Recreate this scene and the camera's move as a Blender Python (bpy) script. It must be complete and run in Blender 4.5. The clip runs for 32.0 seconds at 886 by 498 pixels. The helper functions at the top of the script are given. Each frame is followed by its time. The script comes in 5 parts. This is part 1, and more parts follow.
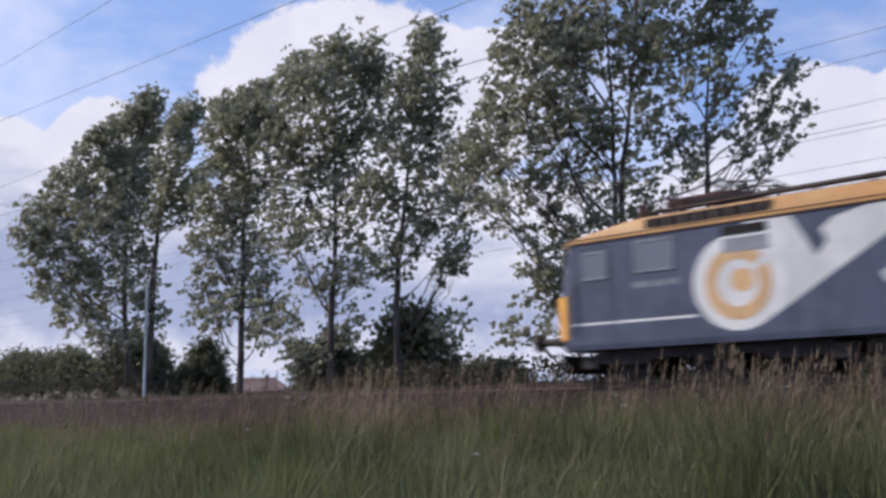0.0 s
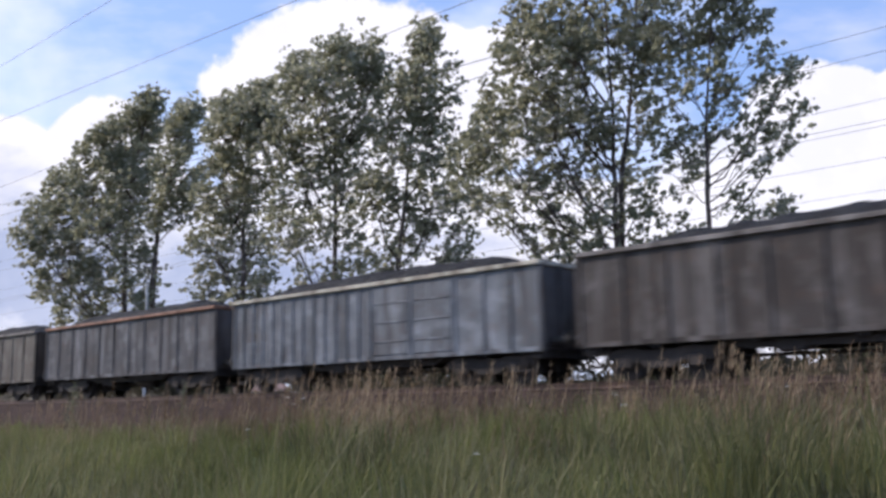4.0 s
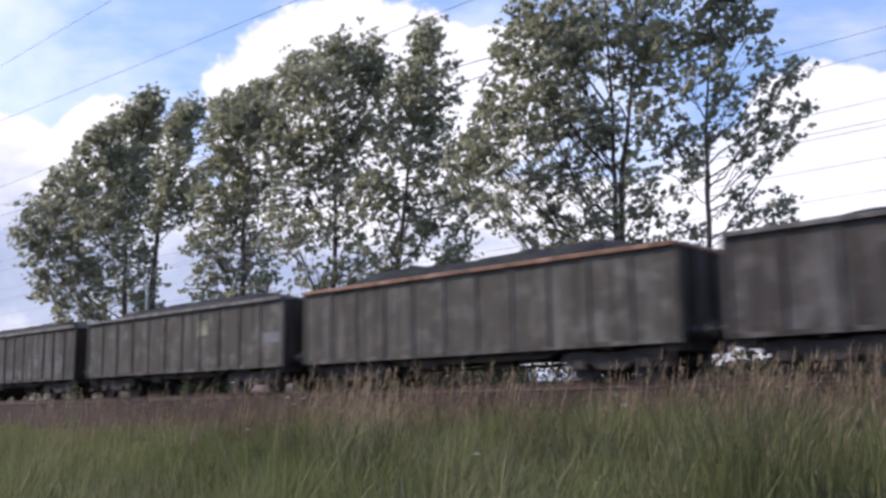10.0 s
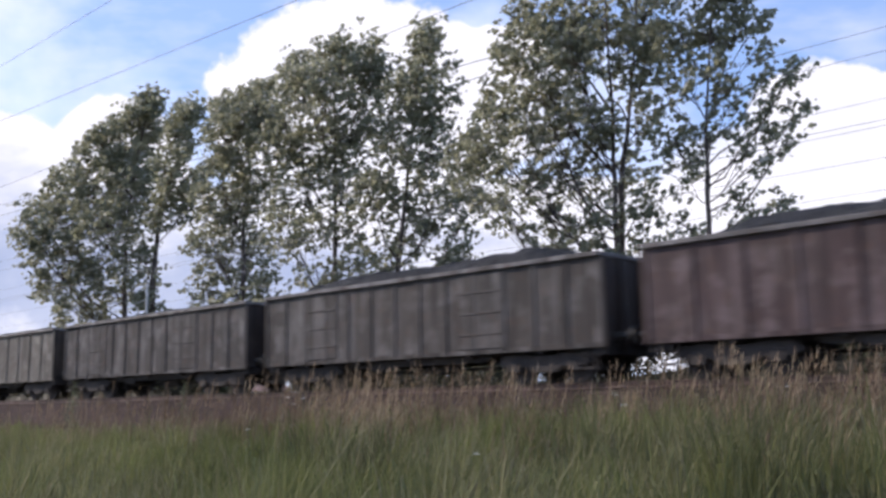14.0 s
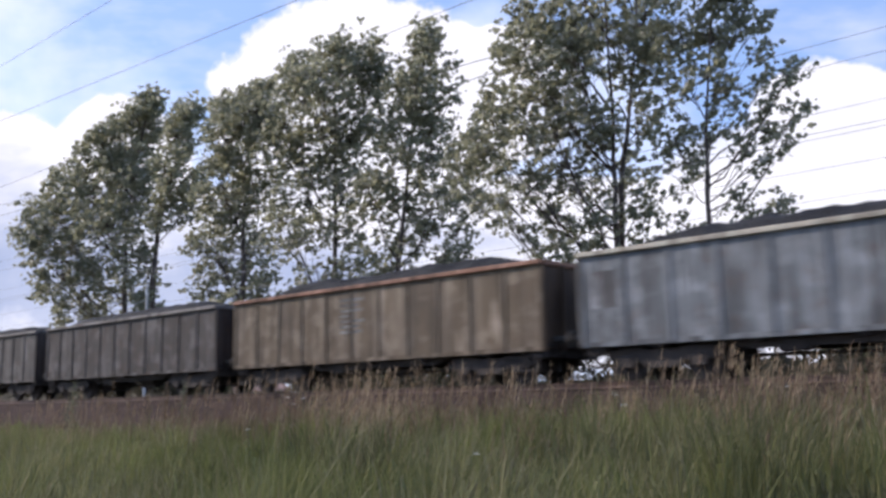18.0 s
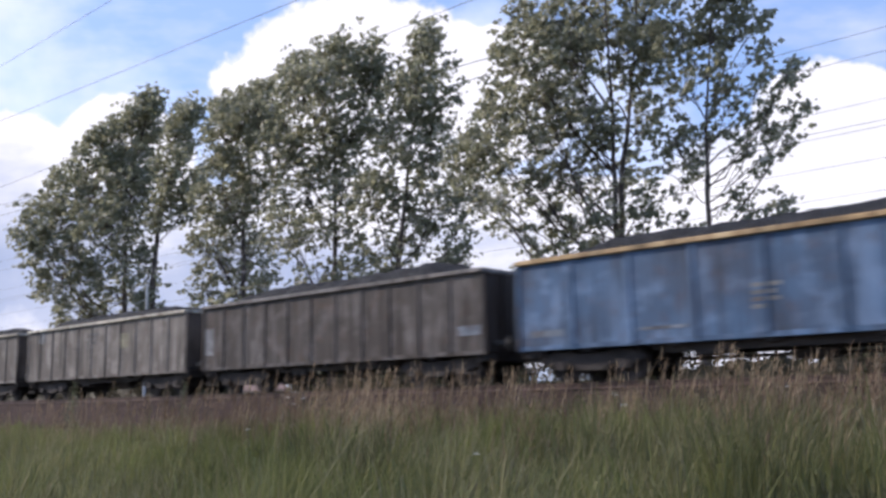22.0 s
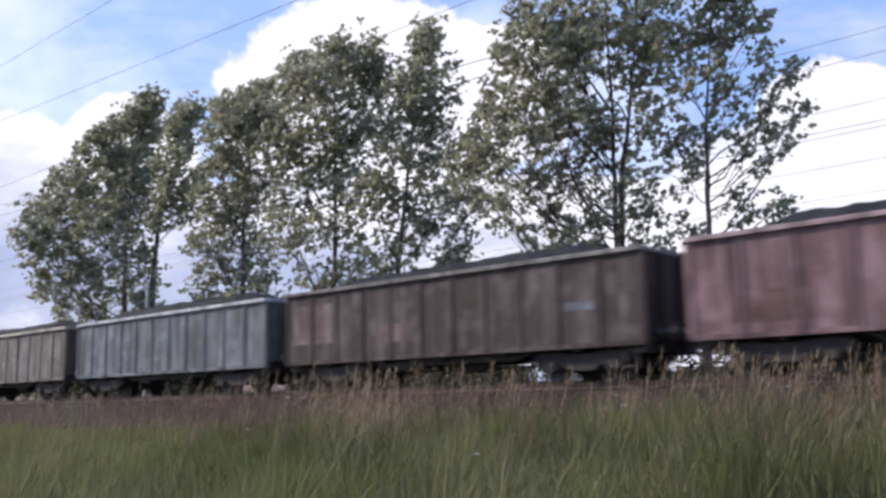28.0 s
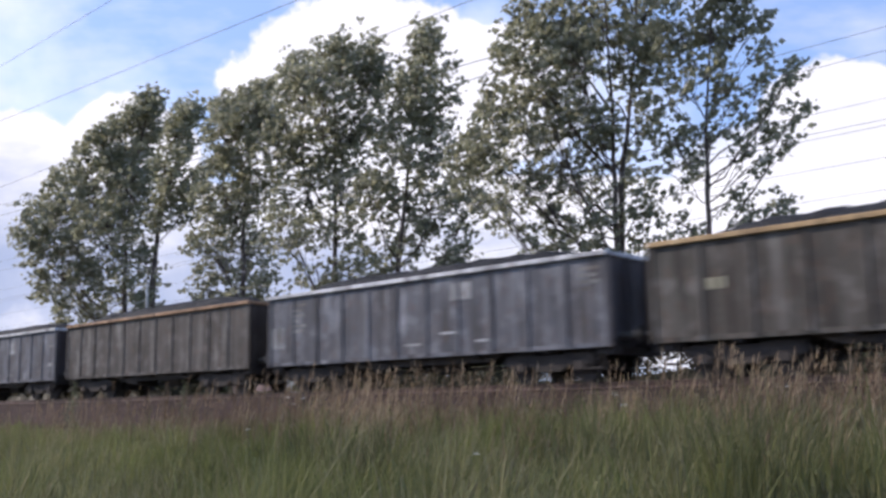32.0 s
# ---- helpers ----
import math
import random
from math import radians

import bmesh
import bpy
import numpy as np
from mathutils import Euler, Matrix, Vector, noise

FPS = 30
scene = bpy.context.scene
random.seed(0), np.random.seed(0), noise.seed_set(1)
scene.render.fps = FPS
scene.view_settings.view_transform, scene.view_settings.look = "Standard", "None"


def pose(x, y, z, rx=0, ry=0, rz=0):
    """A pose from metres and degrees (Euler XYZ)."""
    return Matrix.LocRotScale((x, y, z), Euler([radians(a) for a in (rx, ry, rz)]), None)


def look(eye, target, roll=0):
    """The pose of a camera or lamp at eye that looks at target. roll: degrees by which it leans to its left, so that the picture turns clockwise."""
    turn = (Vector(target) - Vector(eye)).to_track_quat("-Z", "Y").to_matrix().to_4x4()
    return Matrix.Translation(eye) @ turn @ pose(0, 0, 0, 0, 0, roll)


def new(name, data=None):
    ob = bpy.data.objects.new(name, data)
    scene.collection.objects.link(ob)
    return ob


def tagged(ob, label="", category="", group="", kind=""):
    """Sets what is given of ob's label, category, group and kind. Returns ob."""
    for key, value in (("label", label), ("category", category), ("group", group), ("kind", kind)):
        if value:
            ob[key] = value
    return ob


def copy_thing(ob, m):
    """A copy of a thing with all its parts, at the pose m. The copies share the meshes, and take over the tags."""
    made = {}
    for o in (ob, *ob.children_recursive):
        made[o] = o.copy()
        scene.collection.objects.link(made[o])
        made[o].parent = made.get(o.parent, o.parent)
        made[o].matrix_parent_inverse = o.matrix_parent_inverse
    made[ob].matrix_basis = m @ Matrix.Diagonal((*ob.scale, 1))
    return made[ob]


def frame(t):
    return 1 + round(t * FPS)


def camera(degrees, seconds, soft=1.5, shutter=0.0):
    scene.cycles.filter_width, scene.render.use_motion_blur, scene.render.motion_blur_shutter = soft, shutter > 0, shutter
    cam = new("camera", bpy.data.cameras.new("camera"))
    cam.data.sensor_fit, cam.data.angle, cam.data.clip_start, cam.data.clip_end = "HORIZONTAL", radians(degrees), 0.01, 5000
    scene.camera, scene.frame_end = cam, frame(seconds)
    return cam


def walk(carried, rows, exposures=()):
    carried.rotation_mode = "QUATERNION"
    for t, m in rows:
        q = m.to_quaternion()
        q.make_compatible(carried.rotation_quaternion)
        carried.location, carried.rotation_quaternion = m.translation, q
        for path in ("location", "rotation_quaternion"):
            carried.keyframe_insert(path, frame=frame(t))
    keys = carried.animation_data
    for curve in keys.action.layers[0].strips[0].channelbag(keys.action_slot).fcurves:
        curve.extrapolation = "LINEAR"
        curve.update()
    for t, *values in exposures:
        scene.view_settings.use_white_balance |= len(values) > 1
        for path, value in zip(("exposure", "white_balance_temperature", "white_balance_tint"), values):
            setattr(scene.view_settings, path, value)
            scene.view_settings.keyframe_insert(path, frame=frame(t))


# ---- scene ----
# World: x runs along the railway (the train travels towards -x), y points away from the camera across the tracks.
EYE = Vector((0.0, 0.0, 1.50))
YAW, TILT, LEAN = radians(47.38), radians(9.12), -1.09
SECONDS = 32.0
cam = camera(50.35, SECONDS, soft=2.95, shutter=0.42)
AIM = EYE + Vector((-math.cos(YAW) * math.cos(TILT), math.sin(YAW) * math.cos(TILT), math.sin(TILT)))
STAND = look(EYE, AIM, LEAN)
walk(cam, [(0.0, STAND), (SECONDS, STAND)], exposures=[(0.0, -0.19, 6130, 19), (1.0, -0.21, 6130, 19), (2.0, 0.02, 6180, 18), (3.0, 0.13, 6250, 17), (6.0, 0.24, 6340, 17), (32.0, 0.25, 6340, 17)])

RAIL_Z = 1.86          # top of the rails
TRACK_Y = 20.00        # centre line of the train's track
FAR_Y = 24.10          # centre line of the second track
SPACING = 14.04        # wagon length over buffers
SPEED = 18.02


# The train keeps nearly the same speed; LAG is by how much it is behind (-) an even run, second by second.
LAG = [(0.0, -2.10), (0.5, -1.95), (1.0, -1.82), (1.5, -1.60), (2.0, -1.10), (3.0, -0.48), (6.0, -0.16), (7.0, -0.13), (8.0, 0.00), (9.0, 0.10), (10.0, 0.19), (11.0, 0.27), (12.0, 0.18), (13.0, 0.36),
       (14.0, 0.28), (17.0, 0.30), (18.0, 0.15), (19.0, 0.26), (20.0, 0.20), (21.0, 0.22), (22.0, 0.16), (23.0, 0.48), (24.0, 0.20), (25.0, -0.05), (28.0, -0.38), (29.0, -0.56), (30.0, -0.80), (31.0, -0.80), (32.0, -1.33)]


def run(t):
    """How far the train has come along the track by t seconds (t is one of LAG's times)."""
    return -129.2 + SPEED * t + dict(LAG)[t]


# ---- light ----
world = bpy.data.worlds.new("sky")
scene.world = world
world.use_nodes = True
SUN_DIR = Vector((-0.80, -0.42, 0.62)).normalized()


def sky_nodes():
    nt = world.node_tree
    nt.nodes.clear()
    sky = nt.nodes.new("ShaderNodeTexSky")
    sky.sky_type, sky.sun_disc = "NISHITA", False
    sky.sun_elevation = math.asin(SUN_DIR.z)
    sky.sun_rotation = math.atan2(SUN_DIR.x, SUN_DIR.y)
    sky.air_density, sky.dust_density, sky.ozone_density = 1.0, 1.0, 1.0
    bg = nt.nodes.new("ShaderNodeBackground")
    bg.inputs["Strength"].default_value = 0.126
    out = nt.nodes.new("ShaderNodeOutputWorld")
    mix = nt.nodes.new("ShaderNodeMix")
    mix.data_type = "RGBA"
    mix.inputs["B"].default_value = (3.3, 5.4, 10.4, 1)
    L = nt.links.new
    mix.inputs["Factor"].default_value = 0.42
    co = nt.nodes.new("ShaderNodeTexCoord")
    no = nt.nodes.new("ShaderNodeTexNoise")
    no.inputs["Scale"].default_value, no.inputs["Detail"].default_value = 3.4, 7.0
    ramp = nt.nodes.new("ShaderNodeMapRange")
    ramp.inputs["From Min"].default_value, ramp.inputs["From Max"].default_value = 0.52, 0.75
    white = nt.nodes.new("ShaderNodeMix")
    white.data_type = "RGBA"
    white.inputs["B"].default_value = (8.2, 8.6, 9.3, 1)
    L(co.outputs["Generated"], no.inputs["Vector"])
    L(no.outputs["Fac"], ramp.inputs["Value"])
    L(ramp.outputs["Result"], white.inputs["Factor"])
    L(sky.outputs["Color"], mix.inputs["A"])
    L(mix.outputs["Result"], white.inputs["A"])
    L(white.outputs["Result"], bg.inputs["Color"])
    L(bg.outputs["Background"], out.inputs["Surface"])


sky_nodes()
sun = new("sun", bpy.data.lights.new("sun", "SUN"))
sun.data.energy, sun.data.angle, sun.data.color = 3.6, radians(5), (1.0, 0.91, 0.78)
sun.matrix_world = Matrix.Translation((0, 0, 60)) @ SUN_DIR.to_track_quat("Z", "Y").to_matrix().to_4x4()


# ---- materials ----
def shade(name, base, rough=0.8, metal=0.0):
    m = bpy.data.materials.new(name)
    m.use_nodes = True
    b = m.node_tree.nodes["Principled BSDF"]
    b.inputs["Base Color"].default_value = (*base, 1)
    b.inputs["Roughness"].default_value = rough
    b.inputs["Metallic"].default_value = metal
    if rough > 0.6:
        b.inputs["Specular IOR Level"].default_value = 0.18
    return m, m.node_tree, b


def mixed(nt, fac, a, b, mode="MIX"):
    n = nt.nodes.new("ShaderNodeMix")
    n.data_type, n.blend_type = "RGBA", mode
    for key, v in (("Factor", fac), ("A", a), ("B", b)):
        if hasattr(v, "links"):
            nt.links.new(v, n.inputs[key])
        elif isinstance(v, tuple):
            n.inputs[key].default_value = (*v, 1)
        else:
            n.inputs[key].default_value = v
    return n.outputs["Result"]


def grain(nt, scale, lo, hi, stretch=(1, 1, 1), detail=5.0, jitter=True):
    """A noise in object space between two thresholds, shifted from object to object."""
    co = nt.nodes.new("ShaderNodeTexCoord")
    mp = nt.nodes.new("ShaderNodeMapping")
    mp.inputs["Scale"].default_value = stretch
    nt.links.new(co.outputs["Object"], mp.inputs["Vector"])
    if jitter:
        info = nt.nodes.new("ShaderNodeObjectInfo")
        mul = nt.nodes.new("ShaderNodeMath")
        mul.operation = "MULTIPLY"
        mul.inputs[1].default_value = 37.0
        nt.links.new(info.outputs["Random"], mul.inputs[0])
        nt.links.new(mul.outputs[0], mp.inputs["Location"])
    n = nt.nodes.new("ShaderNodeTexNoise")
    n.inputs["Scale"].default_value, n.inputs["Detail"].default_value = scale, detail
    nt.links.new(mp.outputs["Vector"], n.inputs["Vector"])
    r = nt.nodes.new("ShaderNodeMapRange")
    r.inputs["From Min"].default_value, r.inputs["From Max"].default_value = lo, hi
    nt.links.new(n.outputs["Fac"], r.inputs["Value"])
    return r.outputs["Result"]


def bump(nt, b, height, strength=0.3, dist=0.02):
    n = nt.nodes.new("ShaderNodeBump")
    n.inputs["Strength"].default_value, n.inputs["Distance"].default_value = strength, dist
    nt.links.new(height, n.inputs["Height"])
    nt.links.new(n.outputs["Normal"], b.inputs["Normal"])


def scaled(nt, value, k):
    n = nt.nodes.new("ShaderNodeMath")
    n.operation = "MULTIPLY"
    n.inputs[1].default_value = k
    nt.links.new(value, n.inputs[0])
    return n.outputs[0]


def paint(name, base, grime=(0.046, 0.035, 0.028), rust=(0.11, 0.06, 0.038), dirt=0.5, wear=0.28, rough=0.62, fading=0.75, streak=0.9):
    """Weathered paint: bleached blotches, streaks that run down, coal dust and rust."""
    m, nt, b = shade(name, base, rough)
    bleached = tuple(min(0.7, c * 1.7 + 0.05) for c in base)
    dark = tuple(c * 0.5 for c in base)
    c = mixed(nt, grain(nt, 0.8, 0.40, 0.62), base, tuple(1.25 * x for x in base))
    c = mixed(nt, scaled(nt, grain(nt, 1.5, 0.50, 0.64, (1, 1, 1.2), 9.0), fading), c, bleached)
    c = mixed(nt, scaled(nt, grain(nt, 2.2, 0.58, 0.76, (1, 1, 0.3), 9.0), fading), c, tuple(min(0.75, 1.5 * x + 0.06) for x in bleached))
    c = mixed(nt, scaled(nt, grain(nt, 1.7, 0.50, 0.66, (1.5, 1.5, 0.09)), 0.75 * streak), c, bleached)
    c = mixed(nt, scaled(nt, grain(nt, 2.0, 0.48, 0.66, (2.0, 2.0, 0.16)), streak), c, dark)
    c = mixed(nt, scaled(nt, grain(nt, 0.9, 0.40, 0.70, (1, 1, 0.7), 7.0), dirt), c, grime)
    c = mixed(nt, scaled(nt, grain(nt, 5.5, 0.56, 0.66, (1, 1, 0.5), 8.0), wear), c, rust)
    nt.links.new(c, b.inputs["Base Color"])
    bump(nt, b, grain(nt, 9.0, 0.3, 0.7), 0.25, 0.012)
    return m


def rough_stuff(name, base, other, scale=6.0, rough=0.9, strength=0.5, dist=0.03, metal=0.0, jitter=True):
    m, nt, b = shade(name, base, rough, metal)
    c = mixed(nt, grain(nt, scale, 0.35, 0.65, jitter=jitter), base, other)
    c = mixed(nt, grain(nt, scale * 0.13, 0.35, 0.7, jitter=jitter), c, tuple(0.6 * x for x in base))
    nt.links.new(c, b.inputs["Base Color"])
    bump(nt, b, grain(nt, scale * 2.5, 0.3, 0.7, jitter=jitter), strength, dist)
    return m


IRON = rough_stuff("dark_running_gear", (0.056, 0.05, 0.047), (0.085, 0.07, 0.06), 5.0, 0.75)
STEEL = rough_stuff("worn_rail_steel", (0.12, 0.075, 0.058), (0.07, 0.042, 0.034), 3.0, 0.55, metal=0.4)
COAL = rough_stuff("coal", (0.026, 0.026, 0.028), (0.06, 0.059, 0.058), 7.0, 0.7, 0.9, 0.08)
BALLAST = rough_stuff("ballast", (0.045, 0.028, 0.022), (0.084, 0.054, 0.045), 9.0, 0.95, 0.8, 0.05, jitter=False)
SLEEPER = rough_stuff("sleeper_concrete", (0.055, 0.04, 0.035), (0.085, 0.064, 0.056), 5.0, 0.9)


# ---- mesh helpers ----
def part(name, bm, material, parent=None, label="", at=None):
    me = bpy.data.meshes.new(name)
    bm.to_mesh(me)
    bm.free()
    if material:
        me.materials.append(material)
    ob = new(name, me)
    if parent:
        ob.parent = parent
    if at is not None:
        ob.matrix_basis = at
    if label:
        ob["label"] = label
    return ob


def again(ob, at, parent=None):
    """One more piece on the same mesh."""
    o = new(ob.name.split(".")[0], ob.data)
    o.parent = parent or ob.parent
    o.matrix_basis = at
    if ob.get("label"):
        o["label"] = ob["label"]
    return o


def block(bm, x0, x1, y0, y1, z0, z1, bevel=0.0):
    r = bmesh.ops.create_cube(bm, size=1.0)
    vs = r["verts"]
    bmesh.ops.scale(bm, vec=(x1 - x0, y1 - y0, z1 - z0), verts=vs)
    bmesh.ops.translate(bm, vec=((x0 + x1) / 2, (y0 + y1) / 2, (z0 + z1) / 2), verts=vs)
    if bevel:
        es = list({e for v in vs for e in v.link_edges})
        bmesh.ops.bevel(bm, geom=es, offset=bevel, segments=1, affect="EDGES", profile=0.7)
    return vs


def rod(bm, a, b, r0, r1=None, sides=10, caps=True):
    a, b = Vector(a), Vector(b)
    d = b - a
    m = Matrix.Translation((a + b) / 2) @ d.to_track_quat("Z", "Y").to_matrix().to_4x4()
    bmesh.ops.create_cone(bm, cap_ends=caps, segments=sides, radius1=r0, radius2=r0 if r1 is None else r1, depth=d.length, matrix=m)


def sheet_from(points, faces, name="mesh"):
    me = bpy.data.meshes.new(name)
    me.from_pydata(points, [], faces)
    me.update()
    return me


def prism(bm, outline, y0, y1):
    """A plate: an outline in x and z, given thickness in y."""
    lo = [bm.verts.new((x, y0, z)) for x, z in outline]
    hi = [bm.verts.new((x, y1, z)) for x, z in outline]
    bm.faces.new(lo)
    bm.faces.new(hi[::-1])
    n = len(outline)
    for i in range(n):
        bm.faces.new((lo[i], hi[i], hi[(i + 1) % n], lo[(i + 1) % n]))
    bmesh.ops.recalc_face_normals(bm, faces=bm.faces)


# ---- ground, embankment and tracks ----
def ground_z(x, y):
    """The field rises gently to the railway's shoulder, lies flat under both tracks and falls away behind them."""
    prof = [(-3000, -2.0), (-60, -0.8), (0, 0.0), (6, 0.06), (10.5, 0.26), (14.1, 0.42), (15.7, 0.6), (16.7, 0.75), (27.5, 0.75), (28.7, 0.55), (31, 0.3), (60, 0.1), (3000, -6.0)]
    for (y0, z0), (y1, z1) in zip(prof, prof[1:]):
        if y <= y1:
            f = (y - y0) / (y1 - y0)
            z = z0 + (z1 - z0) * max(0.0, f)
            break
    else:
        z = prof[-1][1]
    a = min(1.0, max(0.0, (x + 32.0) / 20.0))
    b = min(1.0, max(0.0, (y - 4.0) / 6.0)) * min(1.0, max(0.0, (16.7 - y) / 4.0))
    z += 0.36 * a * a * (3 - 2 * a) * b
    if -40 < y < 15:
        z += 0.10 * noise.noise((x * 0.22, y * 0.22, 3.0)) + 0.05 * noise.noise((x * 0.8, y * 0.8, 7.0))
    return z


def soil():
    m, nt, b = shade("field_soil", (0.05, 0.06, 0.02), 0.95)
    c = mixed(nt, grain(nt, 0.8, 0.35, 0.65, jitter=False), (0.045, 0.06, 0.02), (0.08, 0.065, 0.035))
    c = mixed(nt, grain(nt, 0.09, 0.4, 0.6, jitter=False), c, (0.06, 0.075, 0.025))
    nt.links.new(c, b.inputs["Base Color"])
    bump(nt, b, grain(nt, 6.0, 0.3, 0.7, jitter=False), 0.6, 0.05)
    return m


SOIL = soil()


def make_ground():
    xs = [-3000, -1200, -600, -300, -200, -150] + [-120 + 2.0 * i for i in range(81)] + [60, 100, 200, 600, 3000]
    ys = [-3000, -600, -150, -60, -30, -15, -6] + [0.75 * i for i in range(0, 23)] + [17.2, 20, 24, 27.6, 29, 31, 40, 60, 120, 400, 3000]
    pts = [(x, y, ground_z(x, y)) for y in ys for x in xs]
    w = len(xs)
    faces = [(j * w + i, j * w + i + 1, (j + 1) * w + i + 1, (j + 1) * w + i) for j in range(len(ys) - 1) for i in range(w - 1)]
    ob = new("ground", sheet_from(pts, faces, "ground"))
    ob.data.materials.append(SOIL)
    ob.data.shade_smooth()
    tagged(ob, "rough grassy field rising to a railway embankment", "ground", kind="structure")


make_ground()
X0, X1 = -640.0, 640.0


def make_track(yc, label):
    n = int((X1 - X0) / 0.6)
    pts, faces = [], []
    for i in range(n):
        x = X0 + 0.3 + 0.6 * i
        k = len(pts)
        for z in (RAIL_Z - 0.25, RAIL_Z - 0.165):
            pts += [(x - 0.13, yc - 1.3, z), (x + 0.13, yc - 1.3, z), (x + 0.13, yc + 1.3, z), (x - 0.13, yc + 1.3, z)]
        faces += [(k + 4, k + 5, k + 6, k + 7), (k, k + 1, k + 5, k + 4), (k + 1, k + 2, k + 6, k + 5), (k + 2, k + 3, k + 7, k + 6), (k + 3, k, k + 4, k + 7)]
    ob = new("sleepers", sheet_from(pts, faces, "sleepers"))
    ob.data.materials.append(SLEEPER)
    tagged(ob, "row of grey concrete sleepers half sunk in ballast", "sleepers", kind="stuff")
    for side in (-1, 1):
        bm = bmesh.new()
        y = yc + side * 0.7535
        prof = [(-0.07, -0.165), (0.07, -0.165), (0.07, -0.15), (0.012, -0.125), (0.012, -0.045), (0.036, -0.035), (0.036, -0.004), (0.028, 0), (-0.028, 0), (-0.036, -0.004), (-0.036, -0.035), (-0.012, -0.045), (-0.012, -0.125), (-0.07, -0.15)]
        a = [bm.verts.new((X0, y + dy, RAIL_Z + dz)) for dy, dz in prof]
        b = [bm.verts.new((X1, y + dy, RAIL_Z + dz)) for dy, dz in prof]
        for i in range(len(prof)):
            j = (i + 1) % len(prof)
            bm.faces.new((a[i], a[j], b[j], b[i]))
        bm.faces.new(a)
        bm.faces.new(b[::-1])
        bmesh.ops.recalc_face_normals(bm, faces=bm.faces)
        tagged(part("rail", bm, STEEL), "rust-brown steel rail with a polished head on sleepers", "rail", label, kind="structure")


def make_ballast():
    """One bed of stones under both tracks, with an uneven shoulder down to the grass."""
    near, far = TRACK_Y - 4.35, FAR_Y + 4.35
    prof = [(near, 0.45), (near + 0.9, 0.98), (near + 1.6, 1.38), (TRACK_Y - 2.0, RAIL_Z - 0.20), (TRACK_Y, RAIL_Z - 0.19), (FAR_Y, RAIL_Z - 0.19), (FAR_Y + 2.0, RAIL_Z - 0.20), (far, 0.45)]
    xs = [X0, -300, -200, -140] + [-120 + 0.5 * i for i in range(301)] + [60, 200, X1]
    pts = []
    for x in xs:
        for k, (y, z) in enumerate(prof):
            w = 0.10 * noise.noise((x * 1.1, y, 2.0)) + 0.07 * noise.noise((x * 3.7, y * 2, 5.0)) if 0 < k < 4 else 0.0
            pts.append((x, y + 2 * w, z + 0.7 * w * (k < 3)))
    w = len(prof)
    faces = [(i * w + j, i * w + j + 1, (i + 1) * w + j + 1, (i + 1) * w + j) for i in range(len(xs) - 1) for j in range(w - 1)]
    ob = new("ballast_bed", sheet_from(pts, [f[::-1] for f in faces], "ballast_bed"))
    ob.data.materials.append(BALLAST)
    tagged(ob, "red-brown stone ballast bed sloping down to the grass", "ballast", kind="structure")


make_ballast()
make_track(TRACK_Y, "rails of the train's track")
make_track(FAR_Y, "rails of the far track")


# ---- open wagons ----
HALF, SILL, TOP, SIDE = 6.47, 0.79, 3.06, 1.40     # half length, underside and top of the body above the rails, half width
PLAIN = paint("plain_grey_paint", (0.1, 0.1, 0.1))
BUFFER = rough_stuff("buffer_steel", (0.05, 0.045, 0.04), (0.09, 0.08, 0.07), 6.0, 0.6, metal=0.3)


def wheelset_mesh(r=0.46, gauge=0.7535):
    bm = bmesh.new()
    rod(bm, (0, -1.02, 0), (0, 1.02, 0), 0.085, sides=8)
    for s in (-1, 1):
        rod(bm, (0, s * gauge - 0.065, 0), (0, s * gauge + 0.065, 0), r, sides=20)
        rod(bm, (0, s * (gauge - 0.085) - 0.015, 0), (0, s * (gauge - 0.085) + 0.015, 0), r + 0.028, sides=20)
        for k in range(3):
            a = k * 2.094
            block(bm, -0.05 + 0.22 * math.cos(a), 0.05 + 0.22 * math.cos(a), s * gauge - 0.085, s * gauge + 0.085, 0.22 * math.sin(a) - 0.05, 0.22 * math.sin(a) + 0.05)
    return bm


def bogie_side(bm):
    """One sole plate of a cast bogie: arched over the axle boxes, low in the middle."""
    top = [(-1.45, 0.52), (-1.3, 0.70), (-0.62, 0.74), (-0.4, 0.68), (0.4, 0.68), (0.62, 0.74), (1.3, 0.70), (1.45, 0.52)]
    low = [(1.25, 0.44), (0.55, 0.44), (0.34, 0.28), (-0.34, 0.28), (-0.55, 0.44), (-1.25, 0.44)]
    prism(bm, top + low, -0.06, 0.06)
    for sx in (-0.9, 0.9):
        block(bm, sx - 0.17, sx + 0.17, -0.11, 0.10, 0.28, 0.58, 0.03)
        for dx in (-0.3, 0.3):
            rod(bm, (sx + dx, 0, 0.42), (sx + dx, 0, 0.66), 0.085, sides=8)


def make_bogie(parent, x):
    bm = bmesh.new()
    block(bm, -0.2, 0.2, -0.95, 0.95, 0.42, 0.69, 0.03)
    bolster = part("bogie", bm, IRON, parent, "dark cast-steel bogie", pose(x, 0, 0))
    bm = bmesh.new()
    bogie_side(bm)
    side = part("side_frame", bm, IRON, bolster, at=pose(0, -1.0, 0))
    again(side, pose(0, 1.0, 0))
    ws = part("wheelset", wheelset_mesh(), IRON, bolster, "worn steel wheelset", pose(-0.9, 0, 0.46))
    again(ws, pose(0.9, 0, 0.46))
    return bolster


